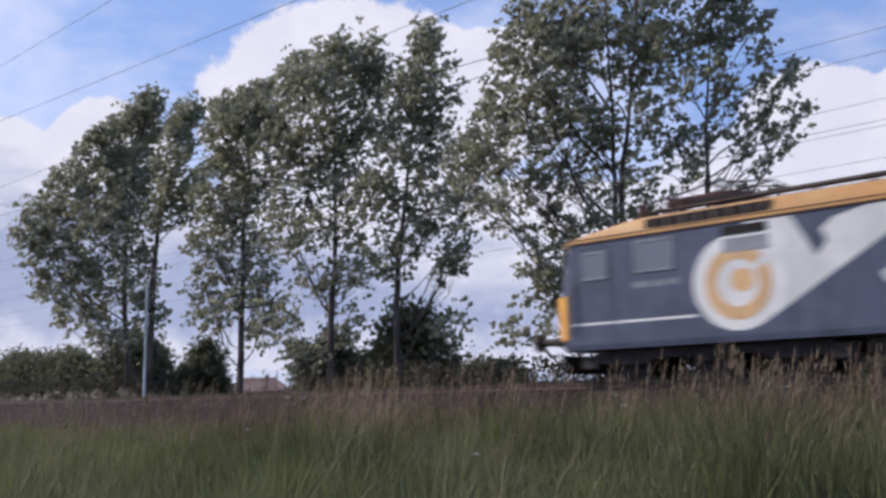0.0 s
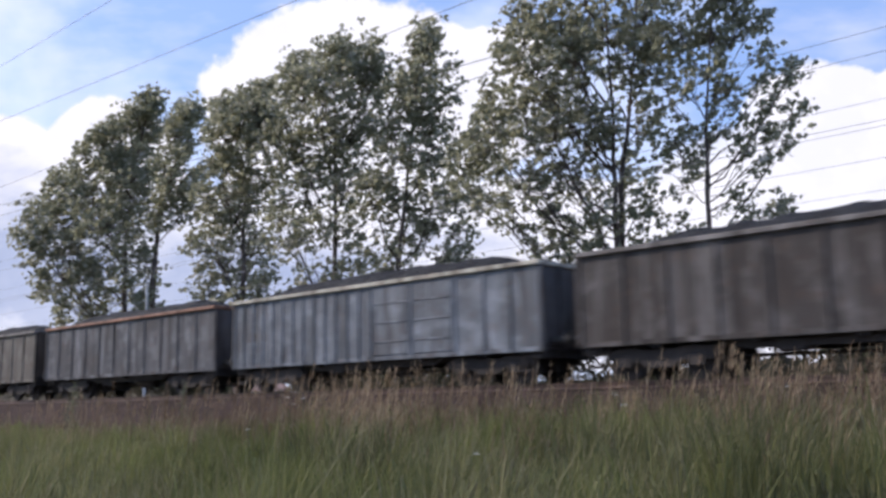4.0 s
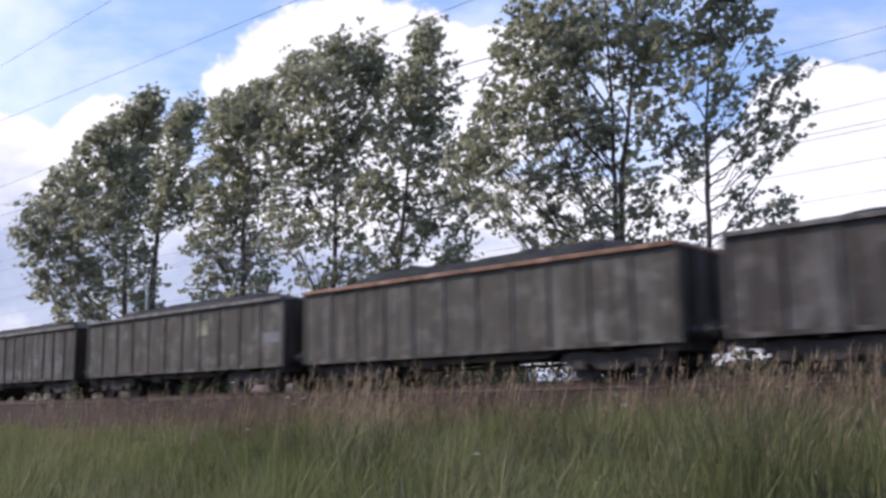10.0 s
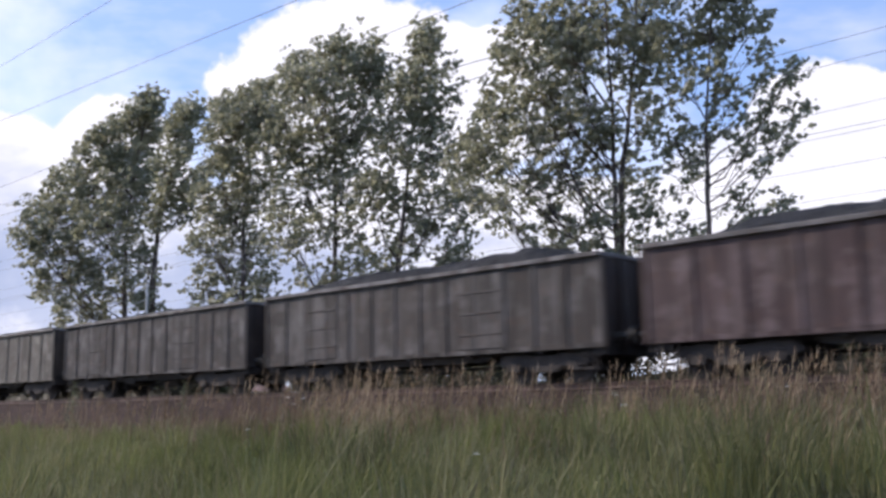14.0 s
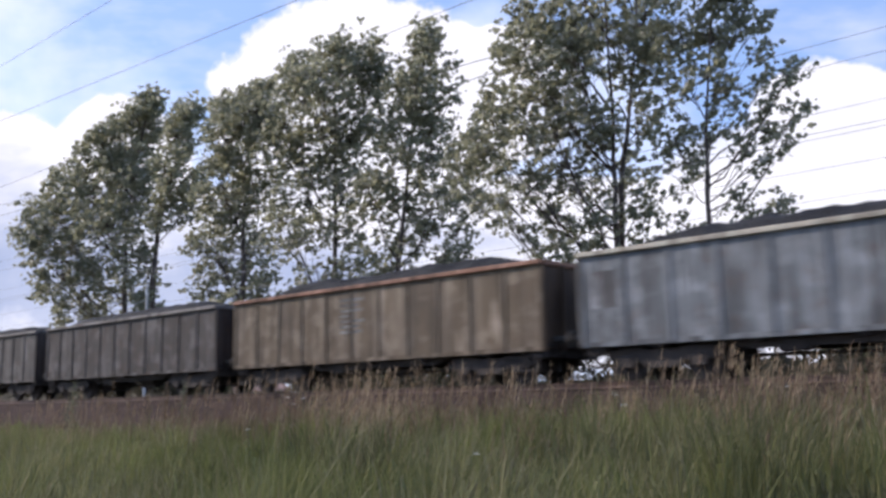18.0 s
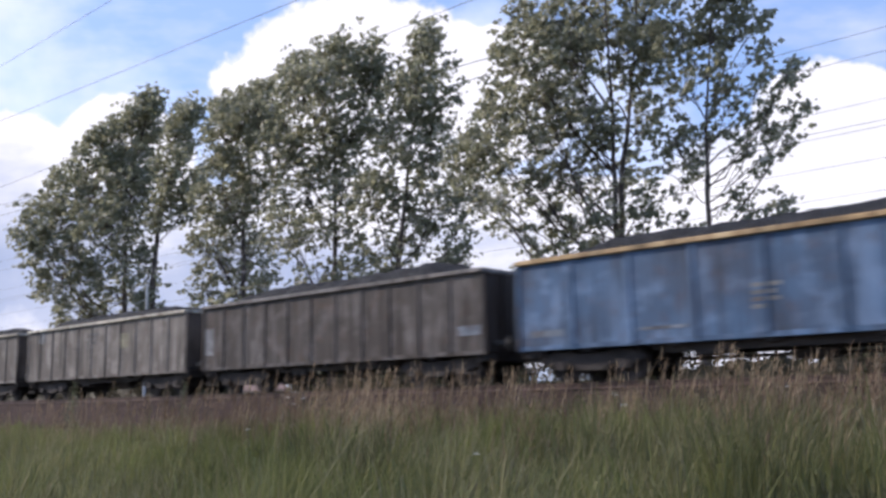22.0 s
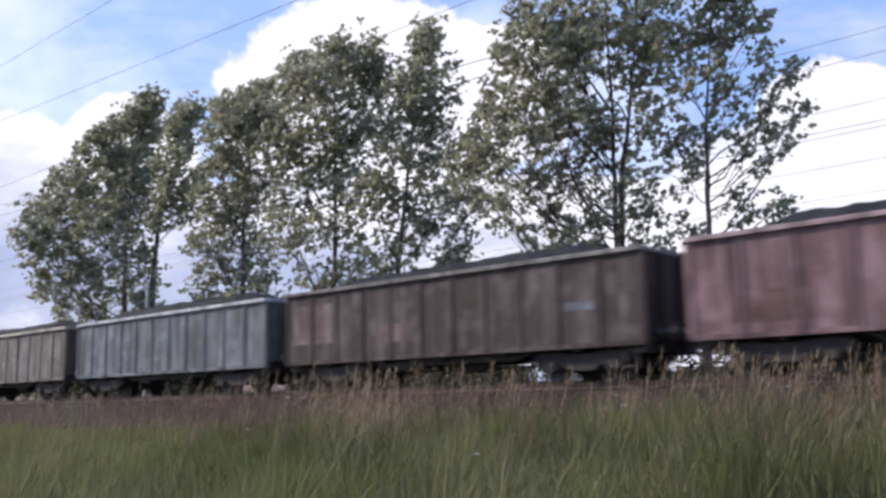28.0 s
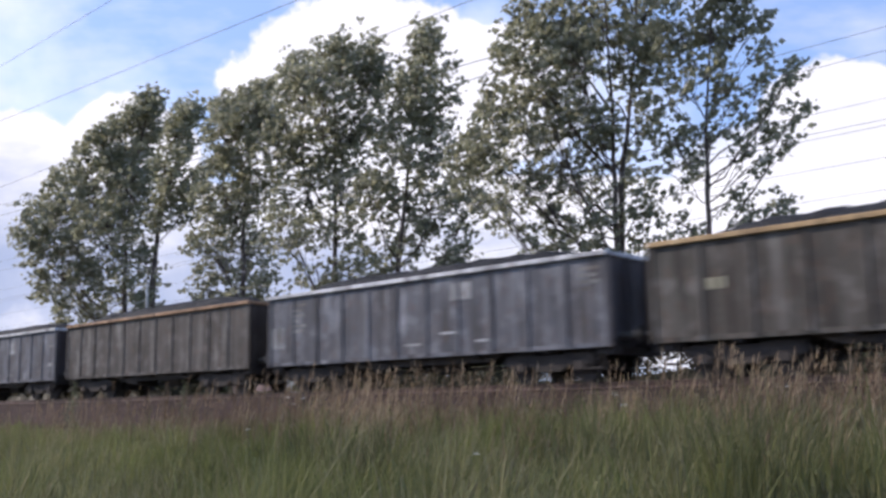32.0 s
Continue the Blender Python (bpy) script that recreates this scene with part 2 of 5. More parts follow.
def make_end_gear(parent):
    for sx in (-1, 1):
        for sy in (-0.875, 0.875):
            bm = bmesh.new()
            rod(bm, (0, 0, 0), (0.3 * sx, 0, 0), 0.11, 0.09, 10)
            rod(bm, (0.3 * sx, 0, 0), (0.5 * sx, 0, 0), 0.07, 0.07, 10)
            rod(bm, (0.5 * sx, 0, 0), (0.545 * sx, 0, 0), 0.225, 0.215, 16)
            part("buffer", bm, BUFFER, parent, at=pose(HALF * sx, sy, 1.06))
        bm = bmesh.new()
        block(bm, min(0, 0.28 * sx), max(0, 0.28 * sx), -0.06, 0.06, -0.07, 0.07, 0.02)
        rod(bm, (0.28 * sx, 0, 0.02), (0.40 * sx, 0, -0.25), 0.03, sides=6)
        part("coupling_hook", bm, IRON, parent, at=pose(HALF * sx, 0, 1.04))


def coal_heap(length, width, seed, crest=0.54):
    """Coal tipped in a few overlapping heaps, with lumps; it falls towards the ends and the walls."""
    rnd = random.Random(seed)
    nx, ny = 84, 9
    humps = [(-length / 2 + length * (i + 0.5 + rnd.uniform(-0.2, 0.2)) / 4, rnd.uniform(0.6, 1.0)) for i in range(4)]
    bm = bmesh.new()
    rows = []
    for i in range(nx + 1):
        x = -length / 2 + length * i / nx
        ends = min(1.0, max(0.0, length / 2 - abs(x) - 0.1) / 2.3)
        ends = ends * (1.6 - 0.6 * ends)
        h = sum(a * math.exp(-((x - c) / 1.7) ** 2) for c, a in humps)
        row = []
        for j in range(ny + 1):
            y = -width / 2 + width * j / ny
            across = 1 - (abs(y) / (width / 2)) ** 2.2
            z = -0.24 + 0.24 * ends + crest * min(1.08, 0.78 + 0.2 * h) * (0.25 + 0.75 * across) * ends
            z += 0.09 * noise.noise((x * 2.2, y * 2.6, seed * 1.7)) + 0.06 * noise.noise((x * 7, y * 7, seed * 2.3))
            row.append(bm.verts.new((x, y, z - 0.05 * (j in (0, ny)))))
        rows.append(row)
    for i in range(nx):
        for j in range(ny):
            bm.faces.new((rows[i][j], rows[i + 1][j], rows[i + 1][j + 1], rows[i][j + 1]))
    base = [bm.verts.new((x, y, -0.5)) for x, y in ((-length / 2, -width / 2), (length / 2, -width / 2), (length / 2, width / 2), (-length / 2, width / 2))]
    bm.faces.new(base[::-1])
    loops = [[r[0] for r in rows], rows[-1], [r[-1] for r in rows][::-1], rows[0][::-1]]
    for k, lp in enumerate(loops):
        bm.faces.new([base[k]] + [base[(k + 1) % 4]] + lp[::-1])
    bmesh.ops.recalc_face_normals(bm, faces=bm.faces)
    return bm


def make_wagon(style):
    """style: where the side posts stand, the width of a post, the doors (from, to), and how the ends of the body are drawn."""
    posts, wide, doors, proud = style
    root = new("open_wagon")
    bm = bmesh.new()
    block(bm, -HALF, HALF, -1.30, 1.30, 0.88, 1.0)
    for y in (-0.55, 0.55):
        block(bm, -HALF, HALF, y - 0.06, y + 0.06, 0.70, 0.88)
    for x in (-4.5, -2.2, 0, 2.2, 4.5):
        block(bm, x - 0.08, x + 0.08, -1.25, 1.25, 0.72, 0.875)
    part("underframe", bm, IRON, root, "dark steel underframe")
    for y in (-0.95, 0.95):
        bm = bmesh.new()
        prism(bm, [(-3.2, 0.86), (3.2, 0.86), (2.5, 0.60), (-2.5, 0.60)], y - 0.05, y + 0.05)
        part("truss_beam", bm, IRON, root)
    for sy in (-1, 1):
        # the sheet of the side wall with its lower sill
        bm = bmesh.new()
        y0, y1 = sorted((sy * (SIDE - 0.085), sy * (SIDE - 0.105)))
        block(bm, -HALF, HALF, y0, y1, 0.90, TOP - 0.1)
        part("side_wall", bm, PLAIN, root)
        bm = bmesh.new()
        y0, y1 = sorted((sy * (SIDE - 0.11), sy * (SIDE - 0.082)))
        block(bm, -HALF, HALF, y0, y1, SILL, 0.92, 0.012)
        part("side_sill", bm, PLAIN, root)
        bm = bmesh.new()
        y0, y1 = sorted((sy * (SIDE - 0.17), sy * (SIDE + 0.015)))
        block(bm, -HALF - 0.02, HALF + 0.02, y0, y1, TOP - 0.12, TOP, 0.02)
        part("top_rail", bm, PLAIN, root)
        # posts
        first = None
        for x in posts:
            if first is None:
                bm = bmesh.new()
                d0, d1 = sorted((sy * -0.09, sy * (proud - 0.10)))
                w = wide / 2
                block(bm, -w, w, d0, d1, 0.86, TOP - 0.11, 0.012)
                first = part("post", bm, PLAIN, root, at=pose(x, sy * SIDE, 0))
            else:
                again(first, pose(x, sy * SIDE, 0))
        for a, b in doors:
            bm = bmesh.new()
            d = sorted((sy * (SIDE - 0.09), sy * (SIDE - 0.06)))
            block(bm, a, b, d[0], d[1], 0.93, TOP - 0.14, 0.015)
            door = part("side_door", bm, PLAIN, root, "hinged side door leaf")
            bar = None
            for z in (1.31, 1.86, 2.41):
                if bar is None:
                    bm = bmesh.new()
                    e = sorted((sy * (SIDE - 0.062), sy * (SIDE - 0.044)))
                    block(bm, a + 0.06, b - 0.06, e[0], e[1], -0.025, 0.025, 0.006)
                    bar = part("door_bar", bm, PLAIN, door, at=pose(0, 0, z))
                else:
                    again(bar, pose(0, 0, z), door)
    for sx in (-1, 1):
        bm = bmesh.new()
        a, b = sorted((sx * (HALF - 0.10), sx * (HALF - 0.05)))
        block(bm, a, b, -SIDE + 0.105, SIDE - 0.105, 0.86, TOP - 0.1)
        part("end_wall", bm, PLAIN, root)
        bm = bmesh.new()
        a, b = sorted((sx * (HALF - 0.10), sx * (HALF + 0.03)))
        block(bm, a, b, -SIDE + 0.17, SIDE - 0.17, TOP - 0.125, TOP - 0.005, 0.02)
        part("end_rail", bm, PLAIN, root)
        first = None
        for y in (-1.28, -0.45, 0.45, 1.28):
            if first is None:
                bm = bmesh.new()
                a, b = sorted((sx * -0.05, sx * 0.05))
                block(bm, a, b, -0.06, 0.06, 0.79, TOP - 0.125, 0.01)
                first = part("end_post", bm, PLAIN, root, at=pose(sx * HALF, y, 0))
            else:
                again(first, pose(sx * HALF, y, 0))
    make_end_gear(root)
    make_bogie(root, -4.5)
    make_bogie(root, 4.5)
    bm = bmesh.new()
    rod(bm, (-0.5, 0, 0), (0.5, 0, 0), 0.2, sides=12)
    part("brake_cylinder", bm, IRON, root, at=pose(0.6, -0.35, 0.55))
    bm = bmesh.new()
    block(bm, -0.35, 0.35, -0.15, 0.15, -0.14, 0.14, 0.03)
    part("brake_box", bm, IRON, root, at=pose(-1.5, -0.9, 0.64))
    # rods, levers and hoses of the brakes, and steps below the corners
    bm = bmesh.new()
    for y in (-0.3, 0.3):
        rod(bm, (-5.6, y, 0.5), (5.6, y, 0.46), 0.03, sides=6)
        for x in (-5.7, -3.3, -2.9, 2.9, 3.3, 5.7):
            block(bm, x - 0.05, x + 0.05, y - 0.2, y + 0.2, 0.3, 0.72)
    part("brake_rigging", bm, IRON, root)
    step = None
    for x in (-6.0, 6.0):
        for y in (-1.22, 1.22):
            if step is None:
                bm = bmesh.new()
                block(bm, -0.2, -0.16, -0.02, 0.02, -0.45, 0.1)
                block(bm, 0.16, 0.2, -0.02, 0.02, -0.45, 0.1)
                block(bm, -0.22, 0.22, -0.1, 0.1, -0.5, -0.45)
                step = part("corner_step", bm, IRON, root, at=pose(x, y, 0.8))
            else:
                again(step, pose(x, y, 0.8))
    bm = bmesh.new()
    block(bm, -0.22, 0.22, -1.2, 1.2, 0.62, 0.86, 0.02)
    again(part("head_stock", bm, IRON, root, at=pose(-6.2, 0, 0)), pose(6.2, 0, 0))
    tagged(root, "open freight wagon heaped with coal", "freight wagon", "wagons of the coal train")
    return root


def even(n, a=-HALF + 0.06, b=HALF - 0.06):
    return [a + (b - a) * i / n for i in range(n + 1)]


STYLES = {
    "A": (even(11), 0.09, (), 0.055),
    "B": (even(13, -HALF + 0.06, 0.3) + [1.95, 3.6, 4.6, 5.5, HALF - 0.06], 0.085, ((0.42, 1.85), (2.05, 3.5)), 0.055),
    "C": (even(8), 0.08, (), 0.06),
    "D": (even(13), 0.085, ((-4.55, -2.95), (1.95, 3.55)), 0.055),
}
# For each wagon, front to rear: style, paint, rim, marking plates as (x, z, width, height, colour), label.
GREYS = {
    "rust": (0.155, 0.09, 0.066), "olive": (0.19, 0.18, 0.155), "slate": (0.122, 0.131, 0.144), "ice": (0.2, 0.235, 0.27),
    "coal": (0.085, 0.08, 0.076), "brown": (0.095, 0.087, 0.081), "warm": (0.108, 0.103, 0.096), "ash": (0.15, 0.146, 0.14), "moss": (0.105, 0.102, 0.09), "stone": (0.24, 0.225, 0.2),
    "maroon": (0.105, 0.074, 0.074), "tan": (0.195, 0.157, 0.108), "steel": (0.205, 0.235, 0.256), "blue": (0.105, 0.195, 0.335), "violet": (0.185, 0.202, 0.24),
    "earth": (0.085, 0.065, 0.058), "rose": (0.28, 0.172, 0.182), "lead": (0.15, 0.165, 0.195),
}
RIMS = {
    "yellow": (0.40, 0.27, 0.14), "cream": (0.42, 0.375, 0.3), "white": (0.55, 0.55, 0.56), "orange": (0.29, 0.175, 0.1), "rusty": (0.23, 0.12, 0.078), "dull": (0.16, 0.147, 0.135),
    "mauve": (0.28, 0.2, 0.2), "dark": (0.13, 0.12, 0.115),
}
TRAIN = [
    ("A", "rust", "orange", "rust-brown"), ("A", "olive", "dull", "grey-olive"), ("A", "slate", "rusty", "dark slate"), ("B", "ice", "cream", "pale blue-grey"),
    ("A", "coal", "dull", "sooty dark grey"), ("A", "coal", "dull", "sooty dark grey"), ("B", "coal", "dull", "sooty dark grey"), ("B", "ice", "cream", "pale blue-grey"),
    ("A", "warm", "dull", "warm grey"), ("D", "coal", "dull", "sooty dark grey"), ("A", "moss", "dark", "mossy dark grey"), ("A", "moss", "rusty", "mossy dark grey"),
    ("A", "coal", "dark", "sooty dark grey"), ("A", "ash", "dull", "ash-grey"), ("A", "olive", "dull", "grey-olive"), ("D", "coal", "dull", "sooty dark grey"),
    ("D", "coal", "dark", "sooty dark grey"), ("A", "maroon", "dark", "dark maroon"), ("A", "maroon", "rusty", "dark maroon"), ("A", "warm", "dull", "warm grey"),
    ("A", "coal", "dull", "sooty dark grey"), ("A", "tan", "rusty", "tan-brown"), ("A", "steel", "cream", "pale steel-grey"), ("A", "steel", "cream", "pale steel-grey"),
    ("A", "stone", "cream", "pale stone-grey"), ("A", "stone", "cream", "pale stone-grey"), ("A", "brown", "dull", "dark brown-grey"), ("C", "blue", "yellow", "bright blue"),
    ("B", "moss", "yellow", "mossy dark grey"), ("B", "violet", "white", "blue-violet grey"), ("B", "moss", "dull", "mossy dark grey"), ("B", "moss", "dull", "mossy dark grey"),
    ("A", "stone", "cream", "pale stone-grey"), ("A", "steel", "white", "pale steel-grey"), ("A", "earth", "dull", "dark earth-brown"), ("A", "rose", "mauve", "faded red-brown"),
    ("A", "brown", "rusty", "dark brown-grey"), ("A", "lead", "white", "lead-grey"), ("A", "warm", "orange", "warm grey"), ("A", "lead", "white", "lead-grey"),
    ("A", "moss", "yellow", "mossy dark grey"),
]
PAINTS = {k: paint("wagon_paint_" + k, (0.62 * v[0], 0.59 * v[1], 0.575 * v[2])) for k, v in GREYS.items()}
# Each wagon paint again, darker: the shade between wagons is put into the colour.
SHADED_ENDS = {k: paint("sooty_end_" + k, (0.56 * v[0], 0.47 * v[1], 0.42 * v[2]), grime=(0.04, 0.03, 0.025), dirt=0.9, wear=0.15, fading=0.15) for k, v in GREYS.items()}
RIM_PAINTS = {k: paint("rim_paint_" + k, v, dirt=0.5, wear=0.4, fading=0.35) for k, v in RIMS.items()}
PAINTED = ("side_wall", "post", "side_door", "door_bar", "end_wall", "end_post")
HEAPS = [part("coal_load", coal_heap(2 * HALF - 0.3, 2 * SIDE - 0.36, s, c), COAL, None, "heaped black coal") for s, c in ((1, 0.5), (2, 0.55), (3, 0.52), (4, 0.58), (5, 0.46))]
MARK_PAINTS = {k: paint("marking_" + k, tuple(0.62 * v for v in c), dirt=0.6, wear=0.35, rough=0.8) for k, c in {"w": (0.42, 0.43, 0.44), "l": (0.25, 0.25, 0.245), "g": (0.26, 0.27, 0.28), "c": (0.4, 0.38, 0.27), "o": (0.3, 0.17, 0.07), "p": (0.24, 0.17, 0.155), "b": (0.24, 0.28, 0.33), "r": (0.13, 0.07, 0.065)}.items()}
# Faded panels and lettering on the camera-side wall: wagon, then x, height, width, size up, colour ("l": lines of lettering).
MARKINGS = {}


def mark(wagon, x, z, w, h, kind):
    MARKINGS.setdefault(wagon, []).append((x, z, w, h, kind))


mark(1, 5.41, 2.7, 0.7, 0.13, "o")
mark(1, 5.39, 2.43, 0.7, 0.13, "o")
mark(4, 1.75, 2.58, 0.72, 0.43, "w")
mark(4, 5.51, 2.39, 0.28, 0.52, "l")
mark(4, -5.16, 1.8, 1.03, 0.3, "g")
mark(7, -0.58, 2.05, 0.44, 0.69, "l")
mark(8, 2.54, 2.46, 0.48, 0.27, "w")
mark(8, 5.17, 2.52, 0.58, 0.49, "g")
mark(9, -0.58, 1.84, 0.51, 0.96, "l")
mark(11, 1.88, 2.31, 0.6, 0.52, "c")
mark(11, 6.31, 1.76, 0.83, 0.33, "g")
mark(13, 4.9, 2.27, 0.38, 0.33, "o")
mark(14, 1.97, 2.14, 0.52, 0.46, "c")
mark(14, -4.96, 2.55, 0.82, 0.26, "g")
mark(15, -0.36, 2.16, 0.96, 0.69, "l")
mark(15, -4.9, 2.51, 0.75, 0.26, "g")
mark(18, 0.55, 2.32, 0.67, 0.28, "p")
mark(18, 5.09, 1.68, 0.14, 0.1, "w")
mark(22, -0.56, 2.17, 1.01, 1.11, "l")
mark(23, 1.94, 2.46, 0.93, 0.73, "w")
mark(23, 6.17, 2.03, 0.8, 0.39, "l")
mark(23, -5.81, 2.13, 0.72, 0.88, "g")
mark(24, 0.79, 2.04, 1.0, 0.57, "l")
mark(24, 0.1, 2.39, 0.92, 0.27, "g")
mark(26, -0.49, 2.31, 0.98, 0.7, "l")
mark(26, 2.04, 2.18, 0.75, 0.56, "c")
mark(26, -5.12, 2.72, 0.76, 0.56, "g")
mark(27, 6.11, 1.44, 0.78, 0.25, "b")
mark(27, -6.09, 1.79, 0.48, 0.91, "g")
mark(28, 0.03, 1.66, 0.62, 0.6, "l")
mark(28, 4.14, 1.29, 0.79, 0.14, "l")
mark(30, 2.17, 2.41, 0.63, 0.46, "w")
mark(30, 6.09, 2.19, 0.83, 0.58, "l")
mark(30, -5.25, 2.26, 0.9, 0.66, "g")
mark(31, 5.03, 2.11, 0.82, 1.03, "l")
mark(31, 6.11, 1.11, 0.51, 0.33, "g")
mark(35, -5.22, 2.02, 1.77, 1.2, "p")
mark(35, -1.69, 1.55, 1.12, 0.5, "p")
mark(35, 4.68, 1.8, 0.8, 0.2, "b")
mark(36, -4.61, 1.44, 1.75, 0.65, "r")
mark(36, 4.73, 1.38, 1.9, 0.77, "r")
mark(37, 5.95, 1.52, 0.23, 0.13, "w")
mark(38, 2.03, 2.39, 0.79, 0.54, "w")
mark(38, -4.89, 1.93, 0.84, 1.27, "l")
mark(38, 6.0, 2.49, 0.47, 0.56, "l")
mark(38, 6.31, 1.5, 0.46, 0.16, "w")
mark(40, 1.85, 2.51, 0.72, 0.46, "w")
mark(40, 5.97, 2.44, 0.65, 0.65, "l")
mark(40, -4.99, 2.27, 0.72, 0.97, "l")
mark(40, -6.03, 1.69, 0.6, 0.66, "g")
mark(41, -4.89, 2.01, 0.44, 0.25, "c")
mark(38, -1.98, 1.16, 0.5, 0.07, "w")
mark(38, -0.81, 1.42, 0.6, 0.07, "w")
mark(38, 0.55, 1.17, 0.65, 0.07, "w")
mark(38, -4.94, 1.16, 0.7, 0.07, "w")
mark(38, 2.01, 1.12, 0.9, 0.07, "w")
mark(40, 2.58, 1.16, 0.5, 0.07, "w")
mark(40, 1.41, 1.42, 0.6, 0.07, "w")
mark(40, 0.05, 1.17, 0.65, 0.07, "w")
mark(28, -5.6, 1.2, 1.0, 0.16, "b")
mark(28, -2.4, 1.15, 1.2, 0.08, "b")
mark(28, 4.9, 1.2, 1.5, 0.1, "b")


def plate(parent, x, z, w, h, kind):
    """A faded marking on the camera-side wall: a painted panel, or bars that stand for lines of lettering."""
    y = -(SIDE - 0.085) - 0.004
    if kind != "l":
        bm = bmesh.new()
        block(bm, -w / 2, w / 2, -0.003, 0.003, -h / 2, h / 2)
        part("marking_panel", bm, MARK_PAINTS[kind], parent, "faded painted marking", pose(x, y, z))
        return
    n = max(2, round(h / 0.17))
    for i in range(n):
        bm = bmesh.new()
        s = w * (1.0, 0.8, 0.92, 0.6)[i % 4]
        block(bm, -w / 2, -w / 2 + s, -0.003, 0.003, -0.045, 0.045)
        part("lettering_bar", bm, MARK_PAINTS["l"], parent, "faded white lettering bar", pose(x, y, z + h * (0.5 - (i + 0.5) / n)))


def make_train():
    wagons = []
    masters = {k: make_wagon(s) for k, s in STYLES.items()}
    used = set()
    for i, (style, col, rim, words) in enumerate(TRAIN):
        m = masters[style]
        w = m if style not in used else copy_thing(m, Matrix())
        used.add(style)
        wagons.append(w)
    for i, w in enumerate(wagons):
        style, col, rim, words = TRAIN[i]
        for o in w.children_recursive:
            kind = o.name.split(".")[0]
            # end walls and end posts take the copy with shade in its colour
            mat = SHADED_ENDS[col] if kind in ("end_wall", "end_post") else PAINTS[col] if kind in PAINTED + ("side_sill",) else RIM_PAINTS[rim] if kind in ("top_rail", "end_rail") else None
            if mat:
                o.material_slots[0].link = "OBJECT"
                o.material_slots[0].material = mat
        for x, z, a, b, kind in MARKINGS.get(i + 1, ()):
            edge = HALF - 0.15 - a / 2
            plate(w, min(max(x, -edge), edge), min(max(z, 1.15), 2.75), a, b, kind)
        heap = HEAPS[i % 5]
        c = heap if i < 5 else new("coal_load", heap.data)
        c.parent = w
        c["label"] = "heaped black coal"
        c.matrix_basis = pose(0, 0, TOP - 0.06, 0, 0, 180 * (i // 5 % 2)) @ Matrix.Diagonal((1, 1, 0.6 if 11 < i < 16 else 1.0, 1))
        tagged(w, f"{words} open freight wagon heaped with coal on the rails", "freight wagon", "wagons of the coal train")
    return wagons


WAGONS = make_train()


# ---- the locomotive ----
LOCO_AHEAD = 9.95     # from the first wagon's front to the middle of the locomotive
NAVY = paint("loco_blue_grey", (0.074, 0.084, 0.122), grime=(0.05, 0.05, 0.06), dirt=0.3, wear=0.05, rough=0.4, fading=0.2, streak=0.25)
ORANGE = paint("loco_orange", (0.62, 0.31, 0.092), dirt=0.15, wear=0.08, rough=0.45, fading=0.1, streak=0.25)
YELLOW = paint("loco_yellow", (0.86, 0.40, 0.06), dirt=0.12, wear=0.05, rough=0.45, fading=0.1, streak=0.2)
IVORY = paint("loco_white", (0.73, 0.71, 0.645), dirt=0.1, wear=0.04, rough=0.45, fading=0.1, streak=0.12)
BLACK = rough_stuff("black_louvre", (0.02, 0.018, 0.016), (0.04, 0.03, 0.025), 8.0, 0.7)
ROOF = rough_stuff("roof_grey_brown", (0.16, 0.12, 0.1), (0.24, 0.17, 0.13), 3.0, 0.8)
ALU = rough_stuff("dull_aluminium", (0.22, 0.235, 0.26), (0.3, 0.31, 0.33), 4.0, 0.5)
PALE = rough_stuff("pale_grey_panel", (0.42, 0.43, 0.44), (0.5, 0.5, 0.5), 4.0, 0.6)
PEACH = paint("loco_pale_orange", (0.72, 0.44, 0.2), dirt=0.1, wear=0.04, rough=0.45, fading=0.1, streak=0.1)
GLASS = shade("dim_window_glass", (0.19, 0.205, 0.225), 0.15)[0]
# windscreens: the sky's reflection is put into the glass as a pale base colour
SCREEN = shade("pale_windscreen_glass", (0.36, 0.38, 0.4), 0.12)[0]
RUSTY_GEAR = rough_stuff("red_brown_gear", (0.13, 0.06, 0.045), (0.08, 0.045, 0.04), 5.0, 0.7)
CERAMIC = shade("brown_insulator", (0.12, 0.05, 0.03), 0.25)[0]


def loft(bm, rings):
    loops = [[bm.verts.new(p) for p in ring] for ring in rings]
    n = len(rings[0])
    for a, b in zip(loops, loops[1:]):
        for i in range(n):
            bm.faces.new((a[i], a[(i + 1) % n], b[(i + 1) % n], b[i]))
    bm.faces.new(loops[0][::-1])
    bm.faces.new(loops[-1])
    bmesh.ops.recalc_face_normals(bm, faces=bm.faces)


def plan(z, half, nose, wide, mid):
    """An outline from above: straight sides, slanting cheeks, a flat nose."""
    return [(-half, -wide, z), (half, -wide, z), (nose, -mid, z), (nose, mid, z), (half, wide, z), (-half, wide, z), (-nose, mid, z), (-nose, -mid, z)]


def side_plate(root, name, outline, material, depth=0.004, lift=0.0, label=""):
    """A painted shape on the side: outline in metres behind the front corner and above the rails."""
    bm = bmesh.new()
    prism(bm, [(x - 8.0, z) for x, z in outline], -1.47 - depth - lift, -1.47 - lift + 0.001)
    return part(name, bm, material, root, label)


def oval(cx, cz, rx, rz, n=32, a0=0.0, a1=2 * math.pi):
    return [(cx + rx * math.cos(a0 + (a1 - a0) * i / n), cz + rz * math.sin(a0 + (a1 - a0) * i / n)) for i in range(n + (a1 - a0 < 6.28))]


